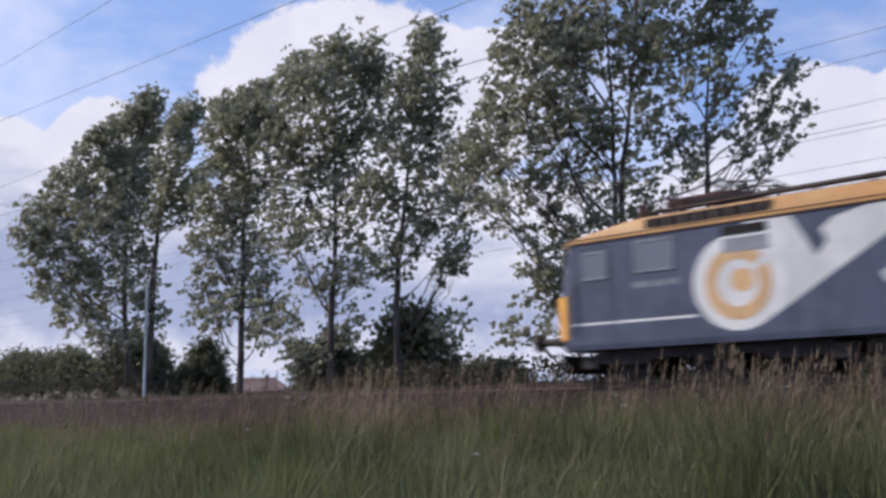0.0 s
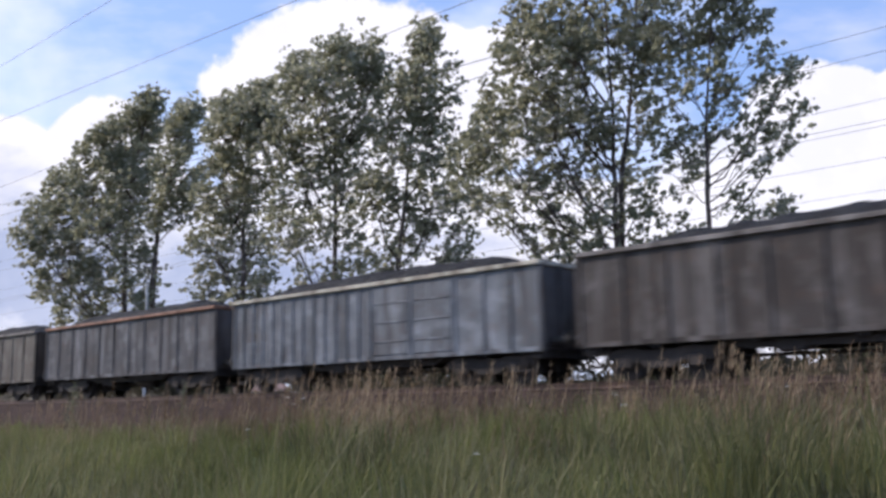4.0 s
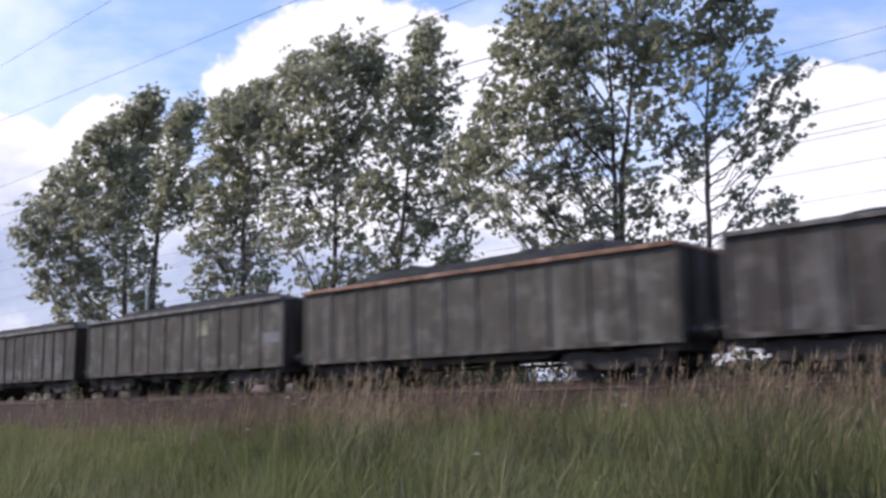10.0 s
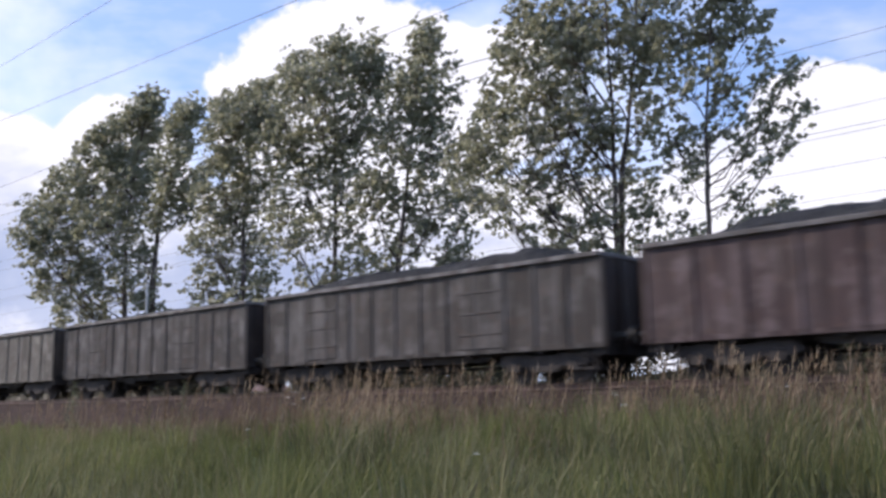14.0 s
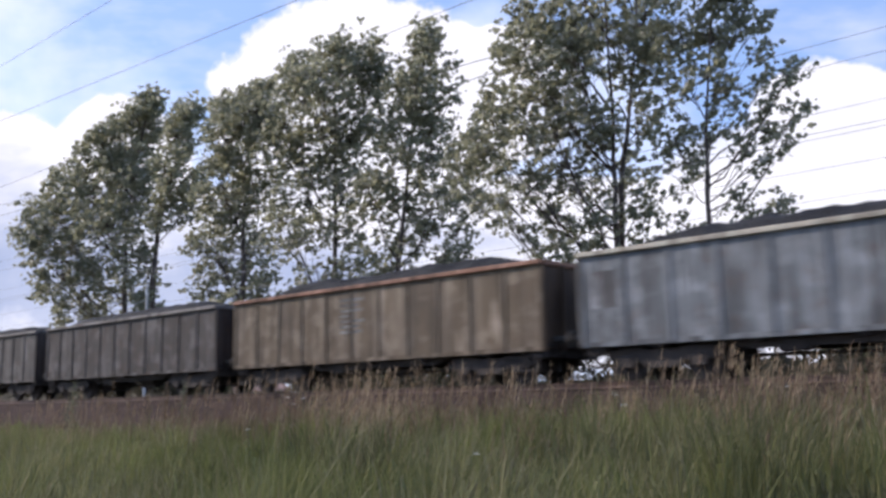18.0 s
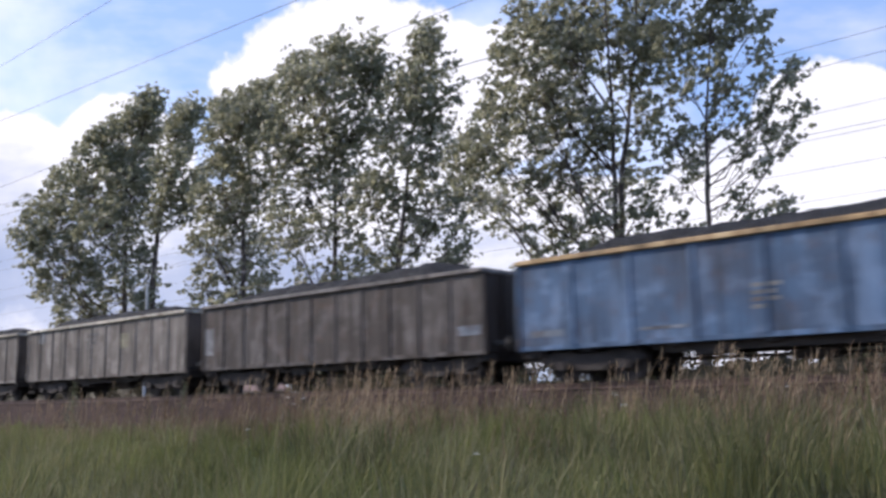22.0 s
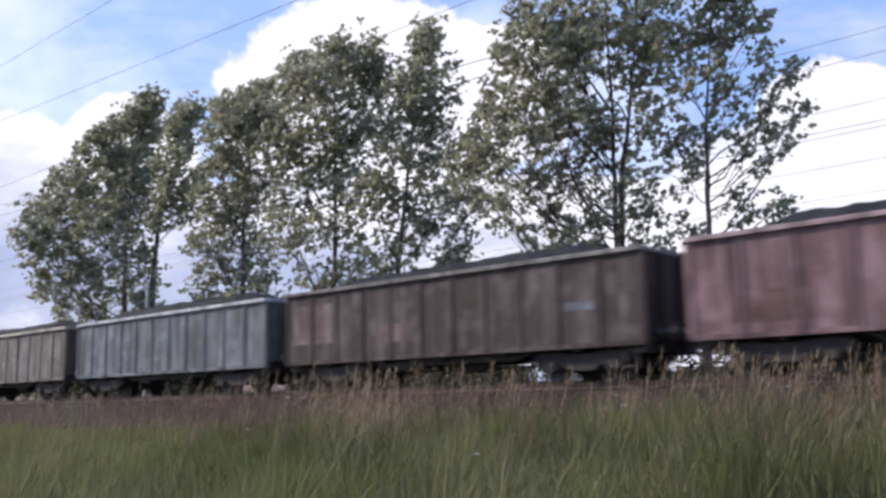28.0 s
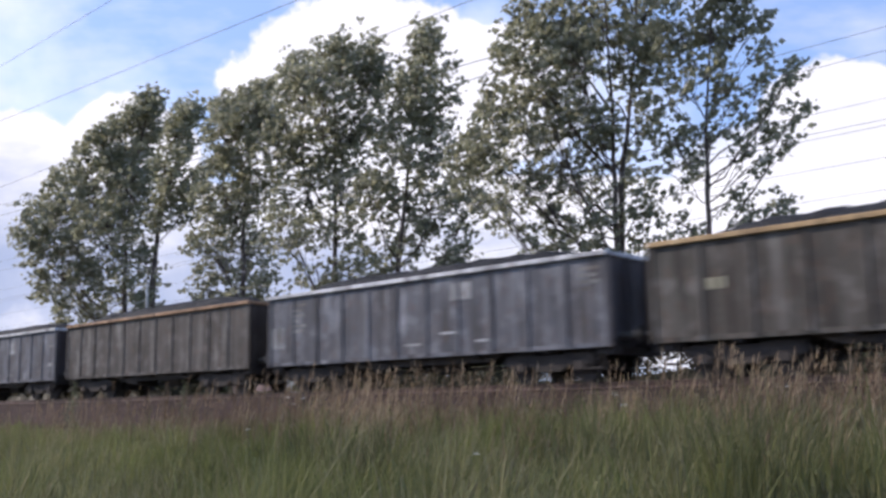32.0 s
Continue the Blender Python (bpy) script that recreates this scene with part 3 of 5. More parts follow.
def side_window(root, x0, x1, z0, z1, frame_mat):
    bm = bmesh.new()
    t = 0.06
    for a, b, c, d in ((x0, x1, z0, z0 + t), (x0, x1, z1 - t, z1), (x0, x0 + t, z0 + t, z1 - t), (x1 - t, x1, z0 + t, z1 - t)):
        block(bm, a - 8, b - 8, -1.495, -1.46, c, d)
    w = part("side_window", bm, frame_mat, root, "aluminium-framed side window")
    bm = bmesh.new()
    block(bm, x0 + t - 8, x1 - t - 8, -1.479, -1.466, z0 + t, z1 - t)
    part("pane", bm, GLASS, w)


def pantograph(root, x, raised):
    bm = bmesh.new()
    for y in (-0.55, 0.55):
        block(bm, -1.0, 1.0, y - 0.05, y + 0.05, 0.0, 0.08)
        for dx in (-0.8, 0.8):
            rod(bm, (dx, y, -0.22), (dx, y, 0.0), 0.07, 0.05, 8)
    block(bm, -0.06, 0.06, -0.55, 0.55, 0.0, 0.08)
    base = part("pantograph", bm, IRON, root, "dark steel pantograph", pose(x, 0, 3.98))
    top, knee = (1.62, 0.86) if raised else (0.44, 0.26)
    spread = 1.15 if raised else 1.3
    for s in (-1, 1):
        bm = bmesh.new()
        for y in (-0.5, 0.5):
            rod(bm, (s * 0.35, y, 0.08), (s * spread, y * 0.8, knee), 0.028, sides=6)
            rod(bm, (s * spread, y * 0.8, knee), (s * 0.12, y * 0.7, top), 0.022, sides=6)
        rod(bm, (s * spread, -0.42, knee), (s * spread, 0.42, knee), 0.025, sides=6)
        part("arm", bm, IRON, base)
    bm = bmesh.new()
    for s in (-1, 1):
        block(bm, s * 0.16 - 0.04, s * 0.16 + 0.04, -0.55, 0.55, top, top + 0.05)
        for e in (-1, 1):
            rod(bm, (s * 0.16, e * 0.55, top + 0.03), (s * 0.16, e * 0.85, top - 0.14), 0.025, sides=6)
    part("collector_strip", bm, IRON, base)


def loco_bogie(root, x):
    bm = bmesh.new()
    block(bm, -0.3, 0.3, -1.0, 1.0, 0.45, 0.72, 0.03)
    b = part("bogie", bm, IRON, root, "dark three-axle bogie", pose(x, 0, 0))
    bm = bmesh.new()
    prism(bm, [(-2.9, 0.42), (-2.8, 0.68), (2.8, 0.68), (2.9, 0.42), (1.5, 0.36), (1.2, 0.5), (-1.2, 0.5), (-1.5, 0.36)], -0.06, 0.06)
    for dx in (-2.0, 0, 2.0):
        block(bm, dx - 0.2, dx + 0.2, -0.12, 0.12, 0.35, 0.72, 0.03)
        for e in (-0.42, 0.42):
            rod(bm, (dx + e, 0, 0.45), (dx + e, 0, 0.7), 0.09, sides=8)
    f = part("side_frame", bm, IRON, b, at=pose(0, -1.1, 0))
    again(f, pose(0, 1.1, 0))
    w = part("wheelset", wheelset_mesh(0.6), IRON, b, "worn steel wheelset", pose(-2.0, 0, 0.6))
    again(w, pose(0, 0, 0.6))
    again(w, pose(2.0, 0, 0.6))
    bm = bmesh.new()
    block(bm, -0.2, 0.2, -0.1, 0.1, -0.16, 0.16, 0.03)
    sb = part("sand_box", bm, IRON, b, at=pose(-2.95, -1.12, 0.45))
    again(sb, pose(2.95, -1.12, 0.45))


def make_loco():
    root = new("electric_locomotive")
    bm = bmesh.new()
    loft(bm, [plan(0.73, 7.9, 8.45, 1.45, 0.95), plan(0.86, 7.93, 8.5, 1.47, 1.0), plan(2.05, 7.93, 8.55, 1.47, 1.0), plan(3.24, 7.93, 8.25, 1.47, 1.0)])
    part("body", bm, NAVY, root, "dark blue-grey body shell")
    bm = bmesh.new()
    loft(bm, [plan(3.24, 7.96, 8.34, 1.49, 1.05), plan(3.33, 7.96, 8.34, 1.49, 1.05), plan(3.46, 7.3, 7.75, 1.46, 1.0), plan(3.62, 6.4, 6.9, 1.40, 0.95), plan(3.66, 6.2, 6.7, 1.33, 0.9)])
    part("roof_edge", bm, ORANGE, root, "orange roof edge")
    bm = bmesh.new()
    rings = []
    for z, w in ((3.6, 1.34), (3.70, 1.2), (3.79, 0.8), (3.82, 0.3)):
        rings.append([(-6.1, -w, z), (6.1, -w, z), (6.1, w, z), (-6.1, w, z)])
    loft(bm, rings)
    part("roof", bm, ROOF, root, "grey-brown curved roof")
    for z0, z1, y in ((3.225, 3.262, 1.497), (3.325, 3.35, 1.4935)):
        bm = bmesh.new()
        block(bm, -7.93, 7.93, -y, -y + 0.02, z0, z1)
        part("roof_gutter", bm, RUSTY_GEAR, root, "rust-brown gutter strip along the roof edge")
    for a, b in ((2.17, 5.14), (11.29, 14.24)):
        bm = bmesh.new()
        prism(bm, [(a - 8, 3.37), (b - 8, 3.37), (b - 8, 3.59), (a - 8, 3.59)], -1.486, -1.38)
        lv = part("roof_louvre", bm, BLACK, root, "dark roof louvre panel")
        n = 8
        slat = None
        for i in range(n):
            x = a + (b - a) * (i + 0.5) / n - 8
            if slat is None:
                bm = bmesh.new()
                block(bm, -0.03, 0.03, -1.493, -1.48, 3.38, 3.58)
                slat = part("slat", bm, ROOF, lv, at=pose(x, 0, 0))
            else:
                again(slat, pose(x, 0, 0), lv)
    for x0, x1, z0, z1 in ((0.45, 1.1, 2.35, 3.02), (1.87, 2.85, 2.39, 3.14), (9.1, 9.86, 2.5, 3.04), (11.26, 12.22, 2.54, 3.1), (13.47, 14.33, 2.5, 3.14), (15.2, 15.82, 2.42, 3.06)):
        side_window(root, x0, x1, z0, z1, ALU)
    for x0, x1 in ((0.3, 1.25), (15.05, 15.9)):
        bm = bmesh.new()
        for a, b, c, d in ((x0, x0 + 0.03, 1.0, 3.15), (x1 - 0.03, x1, 1.0, 3.15), (x0 + 0.03, x1 - 0.03, 3.12, 3.15)):
            block(bm, a - 8, b - 8, -1.482, -1.46, c, d)
        d = part("cab_door", bm, NAVY, root, "cab door frame")
        bm = bmesh.new()
        rod(bm, (x0 - 0.12 - 8, -1.52, 1.1), (x0 - 0.12 - 8, -1.52, 2.3), 0.02, sides=6)
        part("handrail", bm, STEEL, d)
    side_plate(root, "air_vent", [(4.01, 2.97), (5.0, 2.97), (5.0, 3.16), (4.01, 3.16)], BLACK, 0.012, 0.01, "black air vent")
    side_plate(root, "vent_panel", [(4.01, 2.6), (5.0, 2.6), (5.0, 2.9), (4.01, 2.9)], PALE, 0.012, 0.004, "pale grey panel below the vent")
    # livery: white target with its tail, a white block with dark wedges, bars for lettering
    disc = oval(4.3, 1.98, 1.03, 1.03, 40)
    side_plate(root, "white_disc", disc, IVORY, 0.004, 0.0, "white painted disc")
    side_plate(root, "white_tail", [(4.95, 1.17), (8.38, 3.23), (7.0, 3.2), (6.35, 3.05), (6.1, 2.86), (6.2, 2.62), (5.98, 2.32), (5.5, 3.2), (4.5, 3.22), (4.6, 2.0)], IVORY, 0.003, 0.0, "white painted tail")
    bm = bmesh.new()
    outer = oval(4.3, 1.95, 0.74, 0.78, 30, 0.75, 2 * math.pi - 0.1 + 0.6)
    inner = oval(4.3, 1.95, 0.47, 0.5, 30, 0.75, 2 * math.pi - 0.1 + 0.6)
    prism(bm, [(x - 8, z) for x, z in outer + inner[::-1]], -1.482, -1.470)
    part("orange_ring", bm, PEACH, root, "orange painted ring")
    side_plate(root, "orange_dot", oval(4.4, 2.0, 0.27, 0.25, 20), PEACH, 0.008, 0.0, "orange painted dot")
    side_plate(root, "white_block", [(8.5, 0.80), (11.21, 2.56), (12.25, 2.48), (13.18, 2.46), (12.72, 0.88)], IVORY, 0.004, 0.0, "white painted block")
    for w in ([(12.15, 2.50), (13.0, 2.44), (12.52, 2.0)], [(11.72, 2.02), (11.62, 1.45), (12.68, 1.38), (12.82, 1.8), (12.42, 1.58), (12.05, 1.95)], [(9.25, 0.87), (9.5, 1.25), (9.9, 1.18), (9.85, 0.9)], [(10.15, 0.92), (10.5, 1.28), (11.05, 1.3), (10.85, 0.92)]):
        side_plate(root, "dark_wedge", w, NAVY, 0.009, 0.0, "dark painted wedge")
    for x0, x1, z0, z1 in ((1.77, 2.2, 2.06, 2.2), (2.27, 2.6, 2.06, 2.2), (2.67, 2.95, 2.06, 2.2), (13.25, 13.6, 2.12, 2.25), (13.7, 14.25, 2.12, 2.25)):
        side_plate(root, "number_bar", [(x0, z0), (x1, z0), (x1, z1), (x0, z1)], ALU, 0.004, 0.0, "pale lettering bar")
    tilt = math.atan2(1.05, 2.05)
    for x0, w, off in ((7.25, 0.26, 0.0), (7.56, 0.26, 0.0), (7.87, 0.2, 0.0), (7.5, 0.22, -0.45), (7.8, 0.3, -0.45), (8.18, 0.42, -0.45), (8.7, 0.22, -0.45), (9.0, 0.38, -0.45), (9.42, 0.2, -0.45)):
        # letters become short slanted bars that climb along the stripe
        base = (7.25, 1.68) if off == 0 else (7.5, 1.25)
        d = x0 - base[0]
        cx, cz = base[0] + d * (0.9 if off else 1.0), base[1] + d * (0.5 if off else 0.28)
        ux, uz = math.cos(tilt) * w * 0.8, math.sin(tilt) * w * 0.8
        side_plate(root, "lettering_bar", [(cx, cz), (cx + ux, cz + uz), (cx + ux - 0.08, cz + uz + 0.2), (cx - 0.08, cz + 0.2)], IVORY, 0.004, 0.0, "pale lettering bar")
    for x0, x1 in ((0.05, 3.35), (12.95, 15.9)):
        side_plate(root, "side_stripe", [(x0, 1.3), (x1, 1.3), (x1, 1.36), (x0, 1.36)], IVORY, 0.005, 0.0, "white side stripe")
    for s in (-1, 1):
        bm = bmesh.new()
        prism(bm, [(0, 0.95), (0.06, 0.95), (0.06, 2.05), (0, 2.05)], -0.95, 0.95)
        part("end_panel", bm, YELLOW, root, "yellow end panel", pose(s * 8.53 - (0.06 if s < 0 else 0.0) + s * 0.01, 0, 0))
        for sy in (-1, 1):
            bm = bmesh.new()
            v = [bm.verts.new(p) for p in ((s * 8.50, sy * 1.02, 1.0), (s * 8.12, sy * 1.345, 1.0), (s * 8.12, sy * 1.36, 2.05), (s * 8.56, sy * 1.02, 2.05))]
            f = bm.faces.new(v)
            r = bmesh.ops.extrude_face_region(bm, geom=[f])
            bmesh.ops.translate(bm, vec=(s * 0.03, sy * 0.03, 0), verts=[e for e in r["geom"] if isinstance(e, bmesh.types.BMVert)])
            bmesh.ops.recalc_face_normals(bm, faces=bm.faces)
            part("cheek_panel", bm, YELLOW, root, "yellow corner panel")
            bm = bmesh.new()
            v = [bm.verts.new(p) for p in ((s * 8.46, sy * 0.08, 2.3), (s * 8.44, sy * 1.0, 2.3), (s * 8.29, sy * 1.0, 2.98), (s * 8.31, sy * 0.08, 2.98))]
            f = bm.faces.new(v)
            r = bmesh.ops.extrude_face_region(bm, geom=[f])
            bmesh.ops.translate(bm, vec=(s * 0.04, 0, 0.01), verts=[e for e in r["geom"] if isinstance(e, bmesh.types.BMVert)])
            bmesh.ops.recalc_face_normals(bm, faces=bm.faces)
            part("windscreen", bm, SCREEN, root, "cab windscreen pane")
            bm = bmesh.new()
            rod(bm, (0, 0, 0), (s * 0.12, 0, 0), 0.13, 0.12, 14)
            part("headlight", bm, IVORY, root, "round headlight", pose(s * 8.55, sy * 0.72, 1.15))
            bm = bmesh.new()
            rod(bm, (0, 0, 0), (0.35 * s, 0, 0), 0.13, 0.11, 10)
            rod(bm, (0.35 * s, 0, 0), (0.8 * s, 0, 0), 0.09, 0.09, 10)
            rod(bm, (0.8 * s, 0, 0), (0.86 * s, 0, 0), 0.24, 0.23, 16)
            part("buffer", bm, BUFFER, root, at=pose(s * 8.5, sy * 0.875, 1.0))
        bm = bmesh.new()
        block(bm, min(0, s * 0.45), max(0, s * 0.45), -0.07, 0.07, -0.08, 0.08, 0.02)
        part("coupling_hook", bm, IRON, root, at=pose(s * 8.5, 0, 1.0))
        bm = bmesh.new()
        block(bm, -0.05, 0.05, -1.3, 1.3, 0.16, 0.6, 0.02)
        part("rail_guard", bm, IRON, root, at=pose(s * 8.35, 0, 0.04))
    loco_bogie(root, -4.7)
    loco_bogie(root, 4.7)
    bm = bmesh.new()
    block(bm, -1.3, 1.3, -1.1, 1.1, 0.35, 0.73, 0.05)
    part("equipment_box", bm, IRON, root)
    pantograph(root, -4.6, False)
    pantograph(root, 5.8, True)
    for i, x in enumerate((-2.6, -1.2, 0.2, 1.6, 3.0)):
        bm = bmesh.new()
        for k in range(4):
            rod(bm, (0, 0, 0.07 * k), (0, 0, 0.07 * k + 0.05), 0.09, 0.06, 8)
        part("insulator", bm, CERAMIC, root, at=pose(x, -0.3 if i % 2 else 0.3, 3.8))
    # red-brown switchgear and insulator stacks beside both pantographs
    for x, y, n in ((4.1, -0.5, 5), (4.5, -0.1, 6), (4.9, -0.55, 5), (5.3, -0.2, 6), (5.7, -0.6, 4), (3.7, -0.2, 4), (-6.4, -0.5, 5), (-5.9, -0.1, 4), (-5.3, -0.55, 5), (-4.7, -0.2, 4), (-4.1, -0.5, 5), (-3.6, -0.1, 4)):
        bm = bmesh.new()
        for k in range(n):
            rod(bm, (0, 0, 0.075 * k), (0, 0, 0.075 * k + 0.055), 0.13, 0.09, 8)
        part("insulator", bm, CERAMIC, root, at=pose(x, y, 3.78))
    for x0, x1, z0, z1 in ((4.2, 5.6, 4.02, 4.3), (-5.9, -4.3, 4.0, 4.2)):
        bm = bmesh.new()
        block(bm, x0, x1, -0.45, 0.1, z0, z1, 0.06)
        part("switchgear_box", bm, RUSTY_GEAR, root, "red-brown roof switchgear")
    bm = bmesh.new()
    rod(bm, (-3.6, 0.0, 4.1), (4.8, 0.0, 4.1), 0.02, sides=6)
    part("roof_busbar", bm, IRON, root)
    bm = bmesh.new()
    block(bm, -6.0, 6.0, -0.98, -0.72, 3.84, 3.87)
    part("roof_walkway", bm, ROOF, root)
    tagged(root, "dark blue-grey electric locomotive with orange roof edge and white graphics", "locomotive")
    return root


LOCO = make_loco()


# ---- poplars behind the tracks ----
def leafy(name, dark, light, pale):
    m, nt, b = shade(name, dark, 0.55)
    g = nt.nodes.new("ShaderNodeNewGeometry")
    c = mixed(nt, g.outputs["Random Per Island"], dark, light)
    r = nt.nodes.new("ShaderNodeMapRange")
    r.inputs["From Min"].default_value, r.inputs["From Max"].default_value = 0.87, 0.91
    nt.links.new(g.outputs["Random Per Island"], r.inputs["Value"])
    c = mixed(nt, r.outputs["Result"], c, pale)
    nt.links.new(c, b.inputs["Base Color"])
    t = nt.nodes.new("ShaderNodeBsdfTranslucent")
    nt.links.new(c, t.inputs["Color"])
    mx = nt.nodes.new("ShaderNodeMixShader")
    mx.inputs[0].default_value = 0.6
    nt.links.new(b.outputs[0], mx.inputs[1])
    nt.links.new(t.outputs[0], mx.inputs[2])
    nt.links.new(mx.outputs[0], nt.nodes["Material Output"].inputs["Surface"])
    return m


LEAF = leafy("poplar_leaf", (0.232, 0.234, 0.148), (0.385, 0.382, 0.262), (0.52, 0.51, 0.44))
BUSH_LEAF = leafy("bush_leaf", (0.105, 0.108, 0.062), (0.17, 0.172, 0.096), (0.2, 0.205, 0.12))
WEED_LEAF = leafy("weed_leaf", (0.045, 0.042, 0.027), (0.08, 0.071, 0.043), (0.11, 0.092, 0.062))
BARK = rough_stuff("poplar_bark", (0.13, 0.105, 0.09), (0.19, 0.15, 0.125), 6.0, 0.95)


def tube(bm, pts, r0, r1, sides=7):
    """A tapered, bent limb through the points."""
    rings = []
    n = len(pts)
    for i, p in enumerate(pts):
        d = (pts[min(i + 1, n - 1)] - pts[max(i - 1, 0)]).normalized()
        a = d.orthogonal().normalized()
        b = d.cross(a)
        r = r0 + (r1 - r0) * i / (n - 1)
        rings.append([bm.verts.new(p + (a * math.cos(2 * math.pi * k / sides) + b * math.sin(2 * math.pi * k / sides)) * r) for k in range(sides)])
    for u, v in zip(rings, rings[1:]):
        for k in range(sides):
            bm.faces.new((u[k], u[(k + 1) % sides], v[(k + 1) % sides], v[k]))
    bm.faces.new(rings[-1])
    bm.faces.new(rings[0][::-1])


def bend(a, b, rnd, n=5, sag=0.12):
    """Points of a limb that leaves its stem steeply and bows outwards."""
    a, b = Vector(a), Vector(b)
    L = (b - a).length
    out = []
    for i in range(n + 1):
        f = i / n
        p = a.lerp(b, f)
        p.z += -sag * L * math.sin(math.pi * f) * (1 - 0.3 * f)
        if 0 < i < n:
            p += Vector((rnd.uniform(-1, 1), rnd.uniform(-1, 1), rnd.uniform(-1, 1))) * 0.035 * L
        out.append(p)
    return out


def leaves(rng, centres, size, per, spread, along=(0.0, 0.0, 0.0), bunch=1):
    """Small folded leaves round the centres, in sprays of a few: two joined triangles each, drooping and turned at random."""
    n = len(centres) * per
    c = np.repeat(np.array(centres), per, axis=0) + rng.normal(0, 1, (n, 3)) * np.array(spread) + rng.normal(0, 1, (n, 1)) * np.array(along)
    if bunch > 1:
        n *= bunch
        c = np.repeat(c, bunch, axis=0) + rng.normal(0, 0.27, (n, 3)) * size + rng.normal(0, 0.62, (n, 1)) * size * np.array((0.8, 0.0, 0.35))
    d = rng.normal(0, 1, (n, 3)) + np.array((0.9, 0.0, 0.35))
    d /= np.linalg.norm(d, axis=1, keepdims=True)
    s = np.cross(d, rng.normal(0, 1, (n, 3)))
    s /= np.linalg.norm(s, axis=1, keepdims=True)
    u = np.cross(d, s)
    L = size * rng.uniform(0.65, 1.35, (n, 1))
    w = L * 0.42
    p = np.stack((c - d * L * 0.5, c + s * w + u * L * 0.08, c + d * L * 0.55, c - s * w + u * L * 0.08), axis=1).reshape(-1, 3)
    k = np.arange(n) * 4
    f = np.concatenate((np.stack((k, k + 1, k + 2), 1), np.stack((k, k + 2, k + 3), 1)))
    me = bpy.data.meshes.new("foliage")
    me.from_pydata(p.tolist(), [], f.tolist())
    me.update()
    return me


def on_stem(stem, z):
    for a, b in zip(stem, stem[1:]):
        if z <= b.z:
            f = max(0.0, (z - a.z) / max(1e-6, b.z - a.z))
            return a.lerp(b, f)
    return stem[-1].copy()


# For each tree: place, turn, the bends of its stem (across, up), and the boughs' leaf masses (across, up, half width, half height).
CROWNS = []


def make_poplar(x, y, turn, stem, masses, seed, thick=1.0, rise=1.2, leaf=0.2, girth=0.21):
    rnd, rng = random.Random(seed), np.random.default_rng(seed)
    root = new("poplar_tree")
    root.matrix_basis = pose(x, y, ground_z(x, y) - 0.03, 0, 0, turn)
    line = [Vector((0, 0, 0))] + [Vector((a, 0.15 * rnd.uniform(-1, 1), z)) for a, z in stem]
    bm = bmesh.new()
    fine = []
    for a, b in zip(line, line[1:]):
        for i in range(3):
            fine.append(a.lerp(b, i / 3) + Vector((rnd.uniform(-1, 1), rnd.uniform(-1, 1), 0)) * 0.05)
    fine.append(line[-1])
    tube(bm, fine, girth, 0.02, 9)
    part("trunk", bm, BARK, root)
    for k, (a, z, r, h) in enumerate(masses):
        deep = rnd.uniform(-1.0, 1.0) * min(2.2, 0.5 + 0.9 * r)
        mid = Vector((a, deep, z))
        foot = on_stem(line, max(1.2, z - 0.5 * rise - min(4.2, rise * abs(a - on_stem(line, z).x))))
        bm = bmesh.new()
        pts = bend(foot, mid + Vector((0, 0, 0.3 * h)), rnd)
        tube(bm, pts, min(0.065, 0.022 + 0.010 * (mid - foot).length) * min(1.0, 0.15 + 0.75 * r), 0.012, 6)
        r, h = r * 1.1, h * 1.1
        n = max(4, int(18.5 * (r * h) ** 0.8 * thick * min(1.75, max(0.74, 0.6 + 0.085 * (z - 6.5)))))
        centres = []
        for i in range(n):
            v = Vector((rnd.gauss(0, 1), rnd.gauss(0, 1), rnd.gauss(0, 1))).normalized() * rnd.uniform(0.25, 1.0) ** 0.6
            c = mid + Vector((v.x * r, v.y * max(r, 0.7) * 1.1, v.z * h))
            centres.append(tuple(c))
            s = pts[rnd.randint(2, len(pts) - 1)]
            tube(bm, [s, s.lerp(c, 0.55) + Vector((0, 0, 0.05)), c], 0.016, 0.006, 4)
        limb = part("limb", bm, BARK, root)
        me = leaves(rng, centres, leaf, 4, (0.22, 0.24, 0.17), (0.18, 0.0, 0.26), 6)
        me.materials.append(LEAF)
        f = new("foliage", me)
        f.parent = root
        # the mass turns about its bough's foot when the wind moves it
        me.transform(Matrix.Translation(-foot))
        f.matrix_basis = Matrix.Translation(foot)
        limb.data.transform(Matrix.Translation(-foot))
        limb.matrix_basis = Matrix.Translation(foot)
        CROWNS.append((f, limb, foot, k + seed * 7))
    tagged(root, "tall green poplar with an open wind-blown crown", "tree", "row of poplars behind the railway")
    return root


